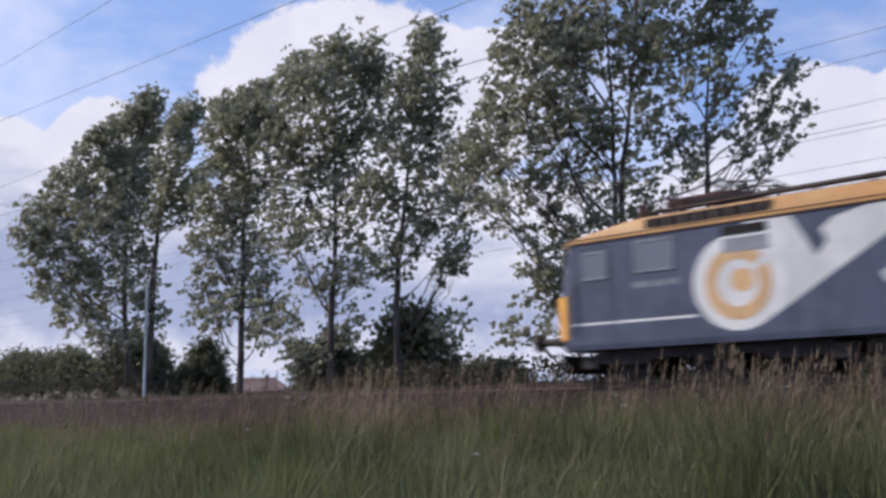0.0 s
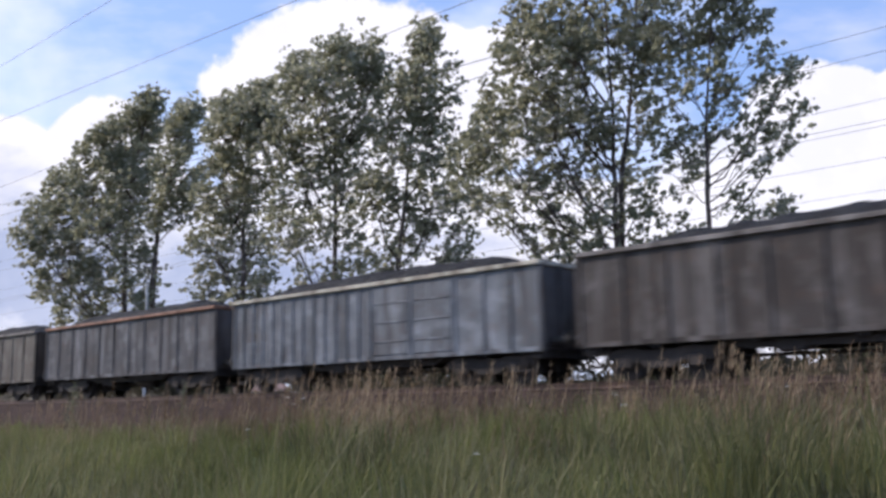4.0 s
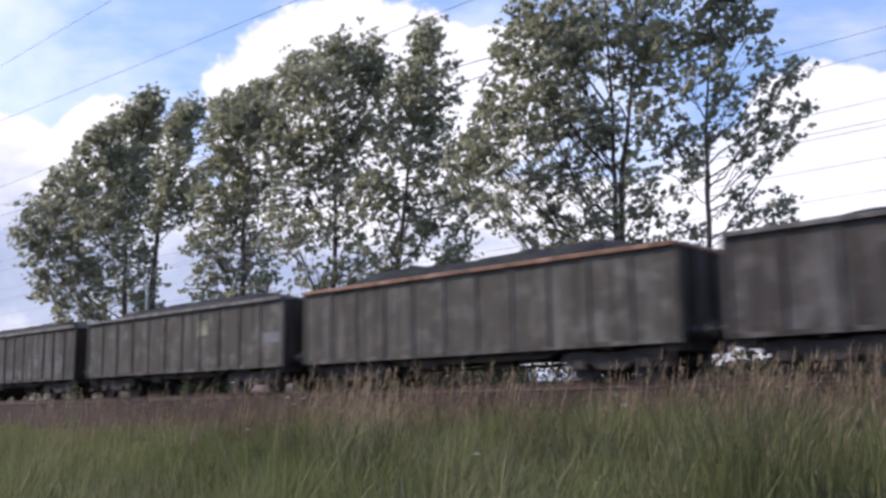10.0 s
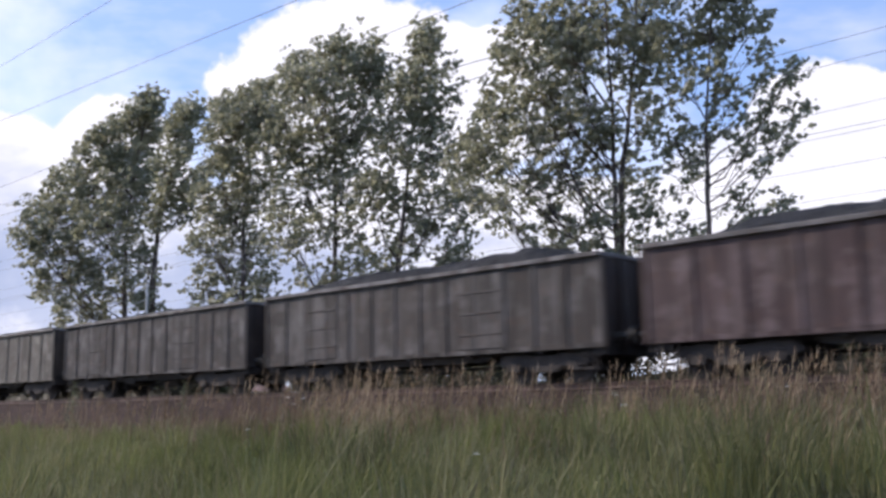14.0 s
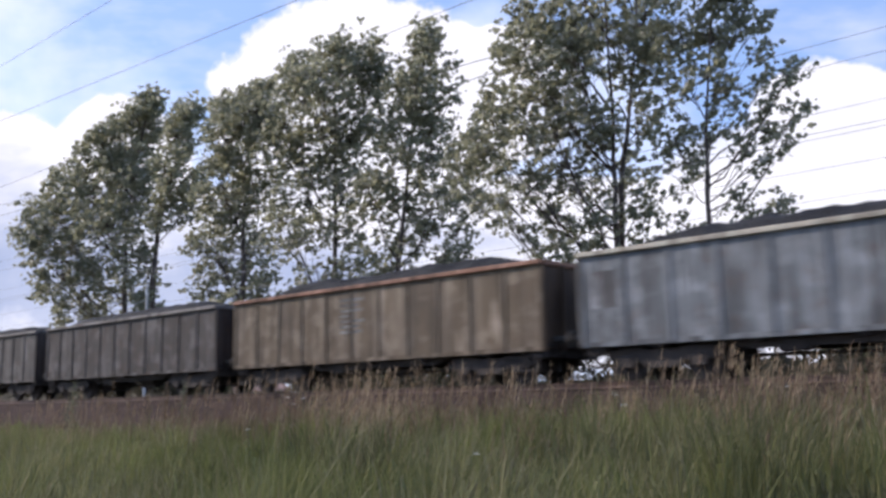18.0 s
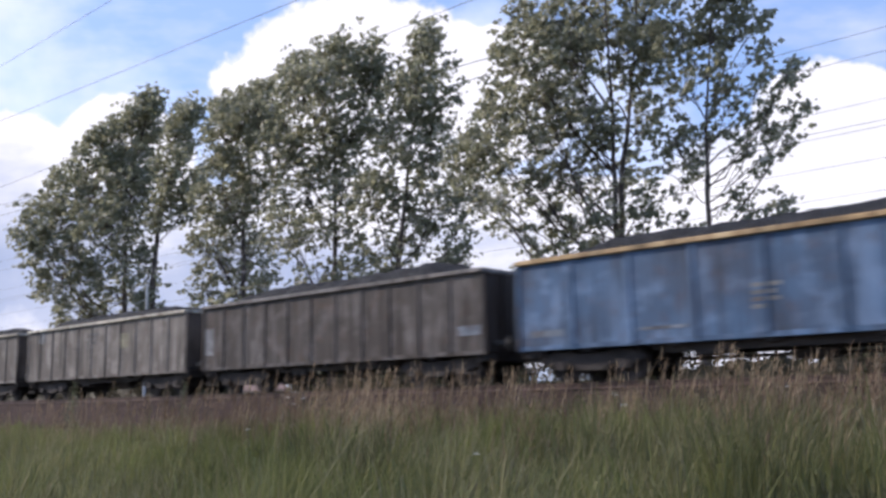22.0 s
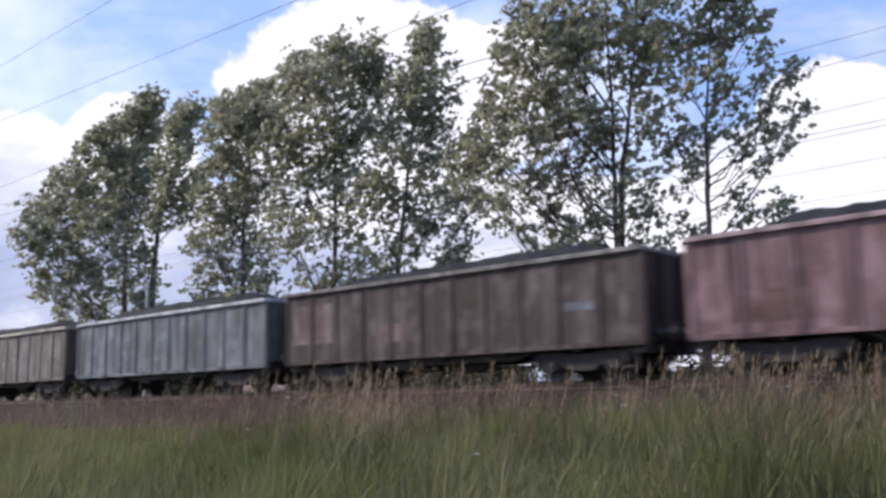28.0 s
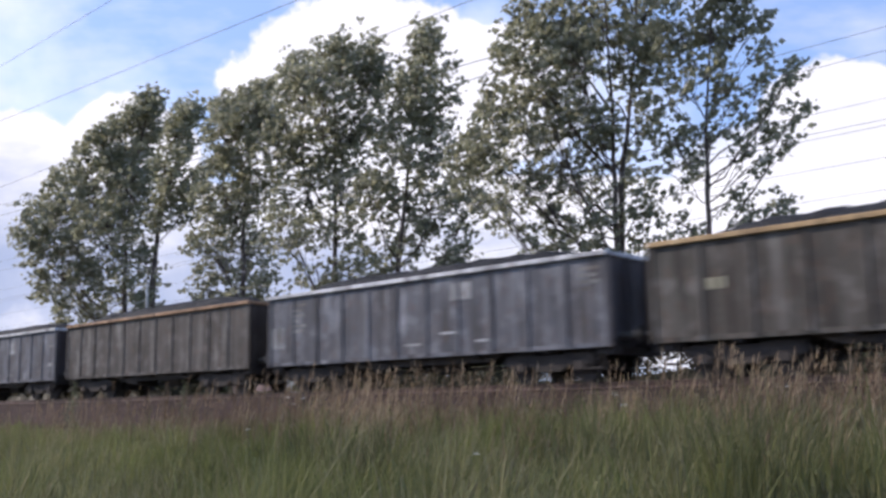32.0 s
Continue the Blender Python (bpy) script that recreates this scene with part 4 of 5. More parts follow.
make_poplar(-54.9, 30.46, 61.2, [(-0.4, 6.72), (-0.6, 11.30), (-0.2, 16.08), (0.6, 20.36)],
            [(-4.9, 12.37, 1.85, 2.4), (-4.3, 9.45, 2.12, 2.12), (-2.9, 14.81, 2.25, 2.3), (-1.7, 11.30, 2.52, 2.88), (-1.2, 17.53, 2.1, 2.0), (-0.2, 14.90, 2.19, 2.93), (0.2, 19.58, 1.56, 1.85), (0.7, 20.85, 0.75, 0.9), (-3.5, 6.92, 1.58, 1.23), (-0.7, 8.09, 2.15, 1.79), (-6, 11.20, 0.98, 2.11), (0.7, 20.94, 0.39, 0.78), (-0.2, 20.06, 0.35, 0.63), (-1.4, 19.19, 0.42, 0.62), (-2.5, 18.41, 0.41, 0.51), (-3.6, 17.24, 0.41, 0.47), (-5.0, 15.39, 0.40, 0.46)], 11, 0.95, 1.2, 0.25)
make_poplar(-51.35, 29.66, 60.2, [(0.1, 8.37), (0.4, 12.46), (0.6, 15.97), (1.9, 19.58)],
            [(1.8, 19.48, 0.93, 1), (1.5, 17.64, 1.2, 1.41), (1.4, 15.00, 1.33, 1.75), (0.5, 12.66, 0.85, 1.2), (-0.4, 9.55, 0.85, 1.3), (-0.1, 6.92, 1.1, 1.3), (2.3, 13.64, 0.88, 1.4), (-2.1, 5.07, 1.34, 0.84), (2.1, 19.68, 0.41, 0.69), (1.5, 18.90, 0.41, 0.62)], 12, 0.95, 1.2, 0.25)
make_poplar(-43.39, 30.61, 55.2, [(0, 5.83), (0.1, 9.53), (0, 13.32), (-0.7, 17.5)],
            [(-1, 17.69, 0.97, 0.9), (-0.8, 15.55, 1.44, 1.76), (0.8, 18.86, 0.52, 0.85), (0.6, 16.52, 1.45, 1.94), (-1.1, 12.64, 1.59, 1.9), (0.6, 13.02, 1.6, 1.92), (-1.8, 10.11, 1.41, 1.41), (0.3, 9.82, 1.74, 1.58), (-2.1, 7.78, 0.8, 1.0), (-0.3, 7.39, 1.72, 1.25), (1.3, 7.68, 1.26, 1.26), (-1.5, 5.83, 1.24, 0.93), (1.3, 5.54, 1.41, 0.94), (-1.2, 18.08, 0.31, 0.63), (-0.4, 18.08, 0.28, 0.57), (0.7, 18.86, 0.32, 0.70), (1.6, 18.95, 0.29, 0.58), (1.2, 17.2, 0.80, 1.12)], 13, 1.2, 1.4, 0.22)
make_poplar(-36.4, 31.0, 49.2, [(0.1, 5.27), (0.3, 9.09), (0.3, 13.69), (0.3, 18.67)],
            [(-1.8, 18.09, 0.89, 1.24), (0.3, 18.96, 1.25, 1.04), (-0.6, 16.85, 1.78, 1.48), (1.7, 18.67, 0.96, 1.2), (-2.4, 15.42, 1.47, 1.76), (-0.4, 14.55, 1.76, 1.76), (1.7, 15.99, 1.48, 1.78), (-1.5, 12.25, 1.6, 1.6), (1.1, 12.54, 1.46, 1.76), (-2.1, 9.67, 1.44, 1.44), (0.5, 9.67, 1.45, 1.3), (-0.7, 7.47, 1.72, 1.15), (1.6, 8.23, 1.16, 1.3), (-2.4, 5.27, 1.42, 1.13), (-1, 3.63, 1.41, 0.85), (1, 5.27, 1.14, 1.14), (-2.1, 18.38, 0.29, 0.59), (-1.7, 19.05, 0.29, 0.53), (0.1, 19.53, 0.42, 0.48), (0.9, 19.72, 0.42, 0.42), (2.1, 19.63, 0.36, 0.60), (2.5, 18.19, 0.78, 1.20)], 14, 0.9, 1.4, 0.22)
make_poplar(-32.33, 31.73, 45.2, [(0, 5.66), (0.2, 8.74), (0.7, 12.92), (1.7, 19.37)],
            [(1.3, 18.77, 0.6, 0.69), (1.2, 17.68, 1.0, 1.08), (1.1, 16.19, 1.36, 1.41), (2.1, 15.20, 0.93, 1.41), (0.1, 14.10, 1.26, 1.4), (1.7, 12.92, 1.4, 1.4), (-0.2, 11.53, 1.39, 1.39), (2.1, 10.63, 1.25, 1.39), (0.6, 9.54, 1.38, 1.1), (3.2, 8.94, 0.88, 1.05), (2.4, 7.75, 1.37, 0.71), (-0.3, 7.85, 1.23, 1.1), (-1.3, 10.93, 0.97, 1.38), (2.6, 4.57, 0.95, 0.82), (3.4, 12.12, 0.5, 0.6), (3.8, 10.82, 0.5, 0.5), (3.2, 9.54, 0.5, 0.4), (3.0, 7.64, 0.5, 0.35), (1.4, 19.67, 0.34, 0.57), (2.1, 19.37, 0.29, 0.51), (2.8, 17.89, 0.28, 0.23), (2.9, 16.39, 0.34, 0.28), (1.8, 18.48, 0.63, 0.71)], 15, 0.9, 1.4, 0.22)
make_poplar(-20.32, 31.91, 32.2, [(0.3, 5.6), (0.3, 8.3), (0.4, 12.1), (0.3, 20.0)],
            [(-1.8, 16.7, 1.3, 1.18), (-3, 15.1, 1.18, 1.07), (-1.2, 14.6, 1.41, 1.17), (-4.1, 13.2, 1.06, 1.06), (-2.4, 12.6, 1.4, 1.17), (-0.6, 12.2, 1.04, 1.16), (-4.8, 11.5, 1.18, 1.06), (-3.2, 10.5, 1.28, 1.16), (-1.4, 10.1, 1.27, 1.15), (-4, 8.7, 1.16, 0.74), (-2.4, 8.0, 1.26, 0.92), (-0.6, 8.4, 1.14, 0.91), (-2.9, 6.7, 0.85, 0.8), (-2.5, 5.3, 0.85, 0.7), (-3.8, 4.05, 1.25, 0.48), (-2.2, 3.9, 0.79, 0.5), (-1.8, 6.4, 0.91, 0.91), (-1.4, 19.2, 1.67, 1.43), (-0.4, 21.6, 1.44, 1.44), (-2.8, 6.0, 0.7, 0.6), (-1.2, 7.2, 0.8, 0.6), (-5.2, 11.8, 0.6, 0.7), (-4.9, 9.2, 0.5, 0.5), (-3.2, 17.2, 0.48, 0.72), (-4.0, 16.1, 0.43, 0.48), (-4.6, 14.0, 0.43, 0.43), (-4.8, 12.9, 0.38, 0.33), (-3.7, 15.1, 0.48, 0.48), (-5.9, 11.2, 0.7, 0.6), (-5.7, 9.9, 0.6, 0.5), (-6.3, 10.5, 0.4, 0.4), (-5.4, 12.4, 0.6, 0.5)], 16, 0.78, 1.5, 0.23)
make_poplar(-20.48, 32.9, 32.2, [(0, 5.7), (0.2, 9.7), (0.7, 13.3), (1.5, 20.2)],
            [(-0.3, 17.1, 1.32, 1.2), (0.7, 15.2, 1.19, 1.43), (1.3, 13.2, 1.06, 1.18), (0.2, 10.6, 1.17, 1.05), (0.8, 8.9, 1.04, 0.88), (0.4, 19.3, 1.45, 1.45), (1.6, 17.4, 1.07, 1.31), (1.1, 21.8, 1.34, 1.46), (1.5, 24.2, 0.98, 1.23), (2, 15.4, 0.83, 0.95), (1.0, 7.4, 0.9, 0.7), (0.3, 6.4, 0.8, 0.6), (1.7, 6.5, 0.7, 0.45), (-0.6, 6.7, 0.9, 0.7), (-1.8, 15.0, 0.65, 0.65), (-1.5, 13.5, 0.65, 0.60), (-2.5, 13.9, 0.56, 0.51), (-3.2, 13.1, 0.56, 0.52), (-0.9, 16.2, 0.70, 0.74), (-0.6, 12.0, 0.50, 0.46), (-1.8, 12.1, 0.55, 0.51), (-2.9, 11.9, 0.51, 0.47)], 17, 0.63, 1.5, 0.23)
make_poplar(-16.83, 32.11, 27.2, [(0.55, 5.2), (0.7, 8.9), (0.85, 12.2), (1.7, 18.5)],
            [(-0.2, 15.1, 0.93, 1.1), (1.3, 15.1, 1.09, 1.09), (2.4, 15.4, 0.5, 0.6), (0.1, 12.9, 0.75, 0.7), (1.4, 13.0, 0.7, 0.7), (-0.7, 11.2, 0.9, 0.8), (0.4, 11.0, 0.9, 0.9), (1.7, 11.8, 0.7, 0.8), (-1.0, 13.6, 0.5, 0.5), (0.9, 17.3, 1.33, 1.11), (2.3, 17.0, 1.09, 1.09), (1.8, 19.5, 1.22, 1.33),
             (4.2, 13.5, 0.6, 0.2), (3.1, 13.2, 0.6, 0.25), (3.8, 12.7, 0.5, 0.22), (3.4, 12.1, 0.6, 0.25), (4.1, 11.8, 0.42, 0.14), (2.8, 11.4, 0.5, 0.25), (3.5, 10.2, 0.7, 0.18), (2.6, 10.7, 0.6, 0.22), (3.0, 15.3, 0.35, 0.4), (2.8, 14.1, 0.37, 0.37), (1.7, 16.3, 0.65, 0.83)], 18, 0.7, 1.0, 0.22, 0.14)
make_poplar(-16.74, 32.31, 27.2, [(0.5, 5.2), (0.52, 7.2), (0.6, 9.5), (0.75, 11.0)],
            [(1.8, 10.2, 0.5, 0.25), (2.4, 9.8, 0.3, 0.18), (1.5, 8.6, 0.55, 0.35), (2.3, 8.3, 0.65, 0.28), (2.8, 7.9, 0.5, 0.24), (3.3, 7.6, 0.2, 0.12), (1.8, 7.6, 0.4, 0.18), (-0.5, 9.2, 0.7, 0.5), (-0.9, 8.1, 0.7, 0.4), (-0.2, 7.4, 0.5, 0.3)], 19, 1.0, 0.5, 0.2, 0.1)


def make_bush(x, y, r, h, seed, label, size=0.17, name="bush"):
    rnd, rng = random.Random(seed), np.random.default_rng(seed)
    root = new(name)
    root.matrix_basis = pose(x, y, ground_z(x, y) - 0.05)
    bm = bmesh.new()
    centres = []
    n = int(70 * max(1.0, r * h * 0.42))
    for i in range(n):
        a, f = rnd.uniform(0, 2 * math.pi), rnd.uniform(0.1, 1.0) ** 0.5
        z = h * rnd.uniform(0.05, 1.0)
        w = r * math.sqrt(max(0.05, 1 - (z / h) ** 2.2)) * (1.0 + 0.2 * noise.noise((a * 1.3, z * 0.6, seed)))
        c = Vector((w * f * math.cos(a), w * f * math.sin(a), z))
        centres.append(tuple(c))
        if i % 3 == 0:
            tube(bm, [Vector((0.12 * math.cos(a), 0.12 * math.sin(a), 0)), c * 0.5 + Vector((0, 0, 0.2)), c], 0.03, 0.008, 4)
    part("branching", bm, BARK, root)
    me = leaves(rng, centres, size * 1.4, 9, (0.36 * min(1.6, r * 0.4 + 0.4),) * 3, (0, 0, 0), 3)
    me.materials.append(BUSH_LEAF)
    f = new("foliage", me)
    f.parent = root
    tagged(root, label, "bush" if name == "bush" else "tree")


# ---- bushes, house, post and far hedge ----
for i, (x, y, r, h, label) in enumerate((
        (-34.63, 35.11, 2.4, 5.9, "dense dark-green bush below the poplars"), (-73.12, 40.96, 3.8, 7.0, "broad dark-green bush behind the railway"),
        (-123.28, 53.16, 4.6, 8.0, "dark-green tree clump behind the railway"), (-70.5, 46.11, 2.1, 6.5, "tall narrow dark-green bush"),
        (-101.53, 49.37, 3.2, 7.2, "rounded dark-green bush behind the railway"), (-63.58, 56.52, 3.4, 4.9, "low dark-green bush behind the railway"),
        (-111.09, 51.84, 2.6, 6.2, "small dark-green bush behind the railway"), (-87.67, 45.15, 2.2, 5.2, "low dark-green bush behind the railway"),
        (-29.59, 36.4, 1.5, 2.8, "low dark-green bush below the poplars"), (-42.3, 39.69, 2.0, 3.9, "low dark-green bush below the poplars"),
        (-39.19, 37.86, 1.7, 4.4, "loose dark-green bush below the poplars"), (-11.41, 35.42, 1.7, 4.4, "dense dark-green bush behind the railway"),
        (-99.66, 44.47, 3.6, 6.2, "broad dark-green bush behind the railway"), (-107.76, 46.02, 3.8, 6.6, "broad dark-green bush behind the railway"), (-82.68, 45.43, 2.8, 5.9, "rounded dark-green bush behind the railway"),
        (-53.73, 47.06, 2.4, 4.6, "low dark-green bush behind the railway"), (-57.33, 48.86, 2.2, 4.3, "low dark-green bush behind the railway"), (-72.2, 46.02, 2.0, 4.7, "rounded olive-green bush behind the railway"), (-69.6, 46.4, 1.5, 4.4, "rounded olive-green bush behind the railway"), (-94.66, 44.75, 3.2, 6.4, "broad dark-green bush behind the railway"), (-89.61, 44.04, 2.8, 5.9, "broad dark-green bush behind the railway"), (-77.63, 44.71, 2.8, 6.4, "broad olive-green bush behind the railway"),
        (-41.25, 47.76, 2.6, 3.3, "low dark-green bush behind the railway"), (-37.64, 45.96, 2.4, 3.1, "low dark-green bush behind the railway"),
        (-43.6, 37.3, 1.9, 5.0, "loose dark-green bush below the poplars"))):
    make_bush(x, y, r, h, 60 + i, label)
make_bush(-69.57, 56.18, 1.3, 6.8, 80, "slim grey-green conical tree", 0.15, "conical_tree")


def ragged_core(x0, x1, step, y, thick, top, core):
    """A closed uneven ridge that stands inside a strip of leaves, so that it is not see-through."""
    pts, faces = [], []
    n = int((x1 - x0) / step)
    for i in range(n + 1):
        x = x0 + step * i
        h = top(x)
        pts += [(x, y - thick, -1.0), (x, y - thick * 0.6, h * 0.7 * core), (x, y, h * 0.88 * core), (x, y + thick, -1.0)]
    for i in range(n):
        for k in range(3):
            faces.append((4 * i + k, 4 * i + 4 + k, 4 * i + 5 + k, 4 * i + 1 + k))
    return pts, faces


def make_strip(name, x0, x1, y, thick, top, size, layers, per, step, seed, label, category, leaf, core=1.0):
    rng = np.random.default_rng(seed)
    centres = []
    for x in np.arange(x0, x1, step):
        for k in range(layers):
            z = top(x) * (0.1 + 0.9 * (k + rng.uniform(0, 1)) / layers)
            centres.append((x + rng.uniform(-step, step), y + rng.uniform(-thick, thick) * 0.8, z))
    me = leaves(rng, centres, size, per, (size, size, size * 0.7))
    pts, faces = ragged_core(x0, x1, step * 1.5, y, thick, top, core)
    v0 = [tuple(v.co) for v in me.vertices]
    f0 = [tuple(q.vertices) for q in me.polygons]
    n = len(v0)
    both = sheet_from(v0 + pts, f0 + [tuple(n + a for a in f) for f in faces], name)
    both.materials.append(leaf)
    tagged(new(name, both), label, category, kind="stuff")


def wood_top(x):
    """The wood's edge, with a clearing before the house."""
    clear = min(1.0, max(0.0, (abs(x + 136.0) - 14.0) / 5.0))
    return 0.8 + clear * (3.5 + 1.2 * noise.noise((x * 0.06, 1.0, 0.0)) + 0.8 * noise.noise((x * 0.3, 2.0, 0.0)))


def weed_top(x):
    low = min(1.0, max(0.0, (abs(x + 40.5) - 4.5) / 2.0))
    return 1.95 + low * (1.0 + 0.28 * noise.noise((x * 0.25, 5.0, 0.0)) + 0.6 * noise.noise((x * 0.9, 6.0, 0.0))) + 0.75 * min(1.0, max(0.0, (x + 19.0) / 5.0)) + 0.6 * min(1.0, max(0.0, (-x - 46.5) / 5.0))


make_strip("far_wood", -420.0, 60.0, 100.0, 4.0, wood_top, 0.5, 5, 9, 1.1, 5, "low dark-green wood edge along the horizon", "woods", BUSH_LEAF)
make_strip("bank_weeds", -110.0, 30.0, 29.5, 0.7, weed_top, 0.15, 8, 14, 0.24, 6, "brown-green weeds on the far bank", "weeds", WEED_LEAF, 0.8)
TILE = rough_stuff("roof_tile", (0.27, 0.175, 0.14), (0.36, 0.25, 0.205), 2.0, 0.85)
RENDERED = rough_stuff("cream_plaster", (0.55, 0.48, 0.38), (0.48, 0.41, 0.32), 1.5, 0.9)


def make_house():
    root = new("house")
    root.matrix_basis = pose(-152.11, 111.63, ground_z(-152, 111) - 0.05, 0, 0, 53)
    bm = bmesh.new()
    for a, b, c, d in ((-6, 6, -4.5, -4.2), (-6, 6, 4.2, 4.5), (-6, -5.7, -4.2, 4.2), (5.7, 6, -4.2, 4.2)):
        block(bm, a, b, c, d, 0, 4.0)
    part("wall", bm, RENDERED, root)
    bm = bmesh.new()
    e = [bm.verts.new(p) for p in ((-6.6, -5.1, 3.9), (6.6, -5.1, 3.9), (6.6, 5.1, 3.9), (-6.6, 5.1, 3.9))]
    r = [bm.verts.new(p) for p in ((-3.0, 0, 6.6), (3.0, 0, 6.6))]
    for f in ((e[0], e[1], r[1], r[0]), (e[1], e[2], r[1]), (e[2], e[3], r[0], r[1]), (e[3], e[0], r[0]), (e[3], e[2], e[1], e[0])):
        bm.faces.new(f)
    bmesh.ops.recalc_face_normals(bm, faces=bm.faces)
    roof = part("roof", bm, TILE, root, "red-brown hipped tile roof")
    bm = bmesh.new()
    block(bm, 1.2, 1.8, -0.3, 0.3, 5.8, 7.1, 0.03)
    part("chimney", bm, TILE, roof)
    for x in (-3.5, 0.0, 3.5):
        bm = bmesh.new()
        block(bm, x - 0.6, x + 0.6, -4.54, -4.49, 1.2, 2.6)
        w = part("window", bm, IVORY, root)
        bm = bmesh.new()
        block(bm, x - 0.5, x + 0.5, -4.56, -4.535, 1.3, 2.5)
        part("pane", bm, GLASS, w)
    tagged(root, "small cream house with a red-brown hipped roof", "house")


make_house()
POST = rough_stuff("pale_post_paint", (0.72, 0.72, 0.7), (0.6, 0.59, 0.57), 2.0, 0.7)


def make_post():
    root = new("trackside_post")
    x, y = -47.92, 27.45
    z = ground_z(x, y)
    root.matrix_basis = pose(x, y, z - 0.2)
    bm = bmesh.new()
    rod(bm, (0, 0, 0), (0, 0, 8.4 - z), 0.085, 0.07, 10)
    part("shaft", bm, POST, root)
    bm = bmesh.new()
    rod(bm, (0, 0, 8.4 - z), (0, 0, 8.46 - z), 0.12, 0.05, 10)
    part("cap", bm, POST, root)
    tagged(root, "slim pale-grey post standing beside the railway", "post")


make_post()
WIRE = rough_stuff("dull_copper_wire", (0.16, 0.165, 0.18), (0.2, 0.2, 0.21), 2.0, 0.6)


def wire(y, z, r, label, name, sag=0.0, x0=-330.0, x1=260.0, turn=0.0):
    """A wire along the railway, or turned from it; between supports it hangs by sag."""
    bm = bmesh.new()
    pts = []
    n = 90
    for i in range(n + 1):
        x = x0 + (x1 - x0) * i / n
        f = ((x + 52.0) / 60.0) % 1.0
        pts.append(Vector((x, y, z - sag * (4 * f * (1 - f)))))
    tube(bm, pts, r, r, 5)
    tagged(part(name, bm, WIRE, at=pose(0, 0, 0, 0, 0, turn)), label, "wire", kind="structure")


for y, z, sag, kind in ((TRACK_Y, 7.04, 0.0, "contact_wire"), (TRACK_Y - 0.35, 6.82, 0.0, "contact_wire"), (TRACK_Y, 8.57, 0.12, "messenger_wire"), (FAR_Y, 7.22, 0.0, "contact_wire"), (FAR_Y, 8.78, 0.1, "messenger_wire"), (28.0, 7.21, 0.0, "feeder_wire"), (TRACK_Y, 9.03, 0.05, "feeder_wire")):
    wire(y, z, 0.0065, "thin grey overhead railway wire", kind, sag)
for y, z, sag, turn in ((45.0, 43.07, 0.0, 0.05), (45.0, 31.03, 0.0, 3.86), (45.0, 27.74, 0.0, -0.17), (45.0, 22.8, 0.5, 3.2), (45.0, 21.3, 0.0, 3.2)):
    wire(y, z, 0.028, "thin grey power line wire high above the railway", "power_line", sag, turn=turn)


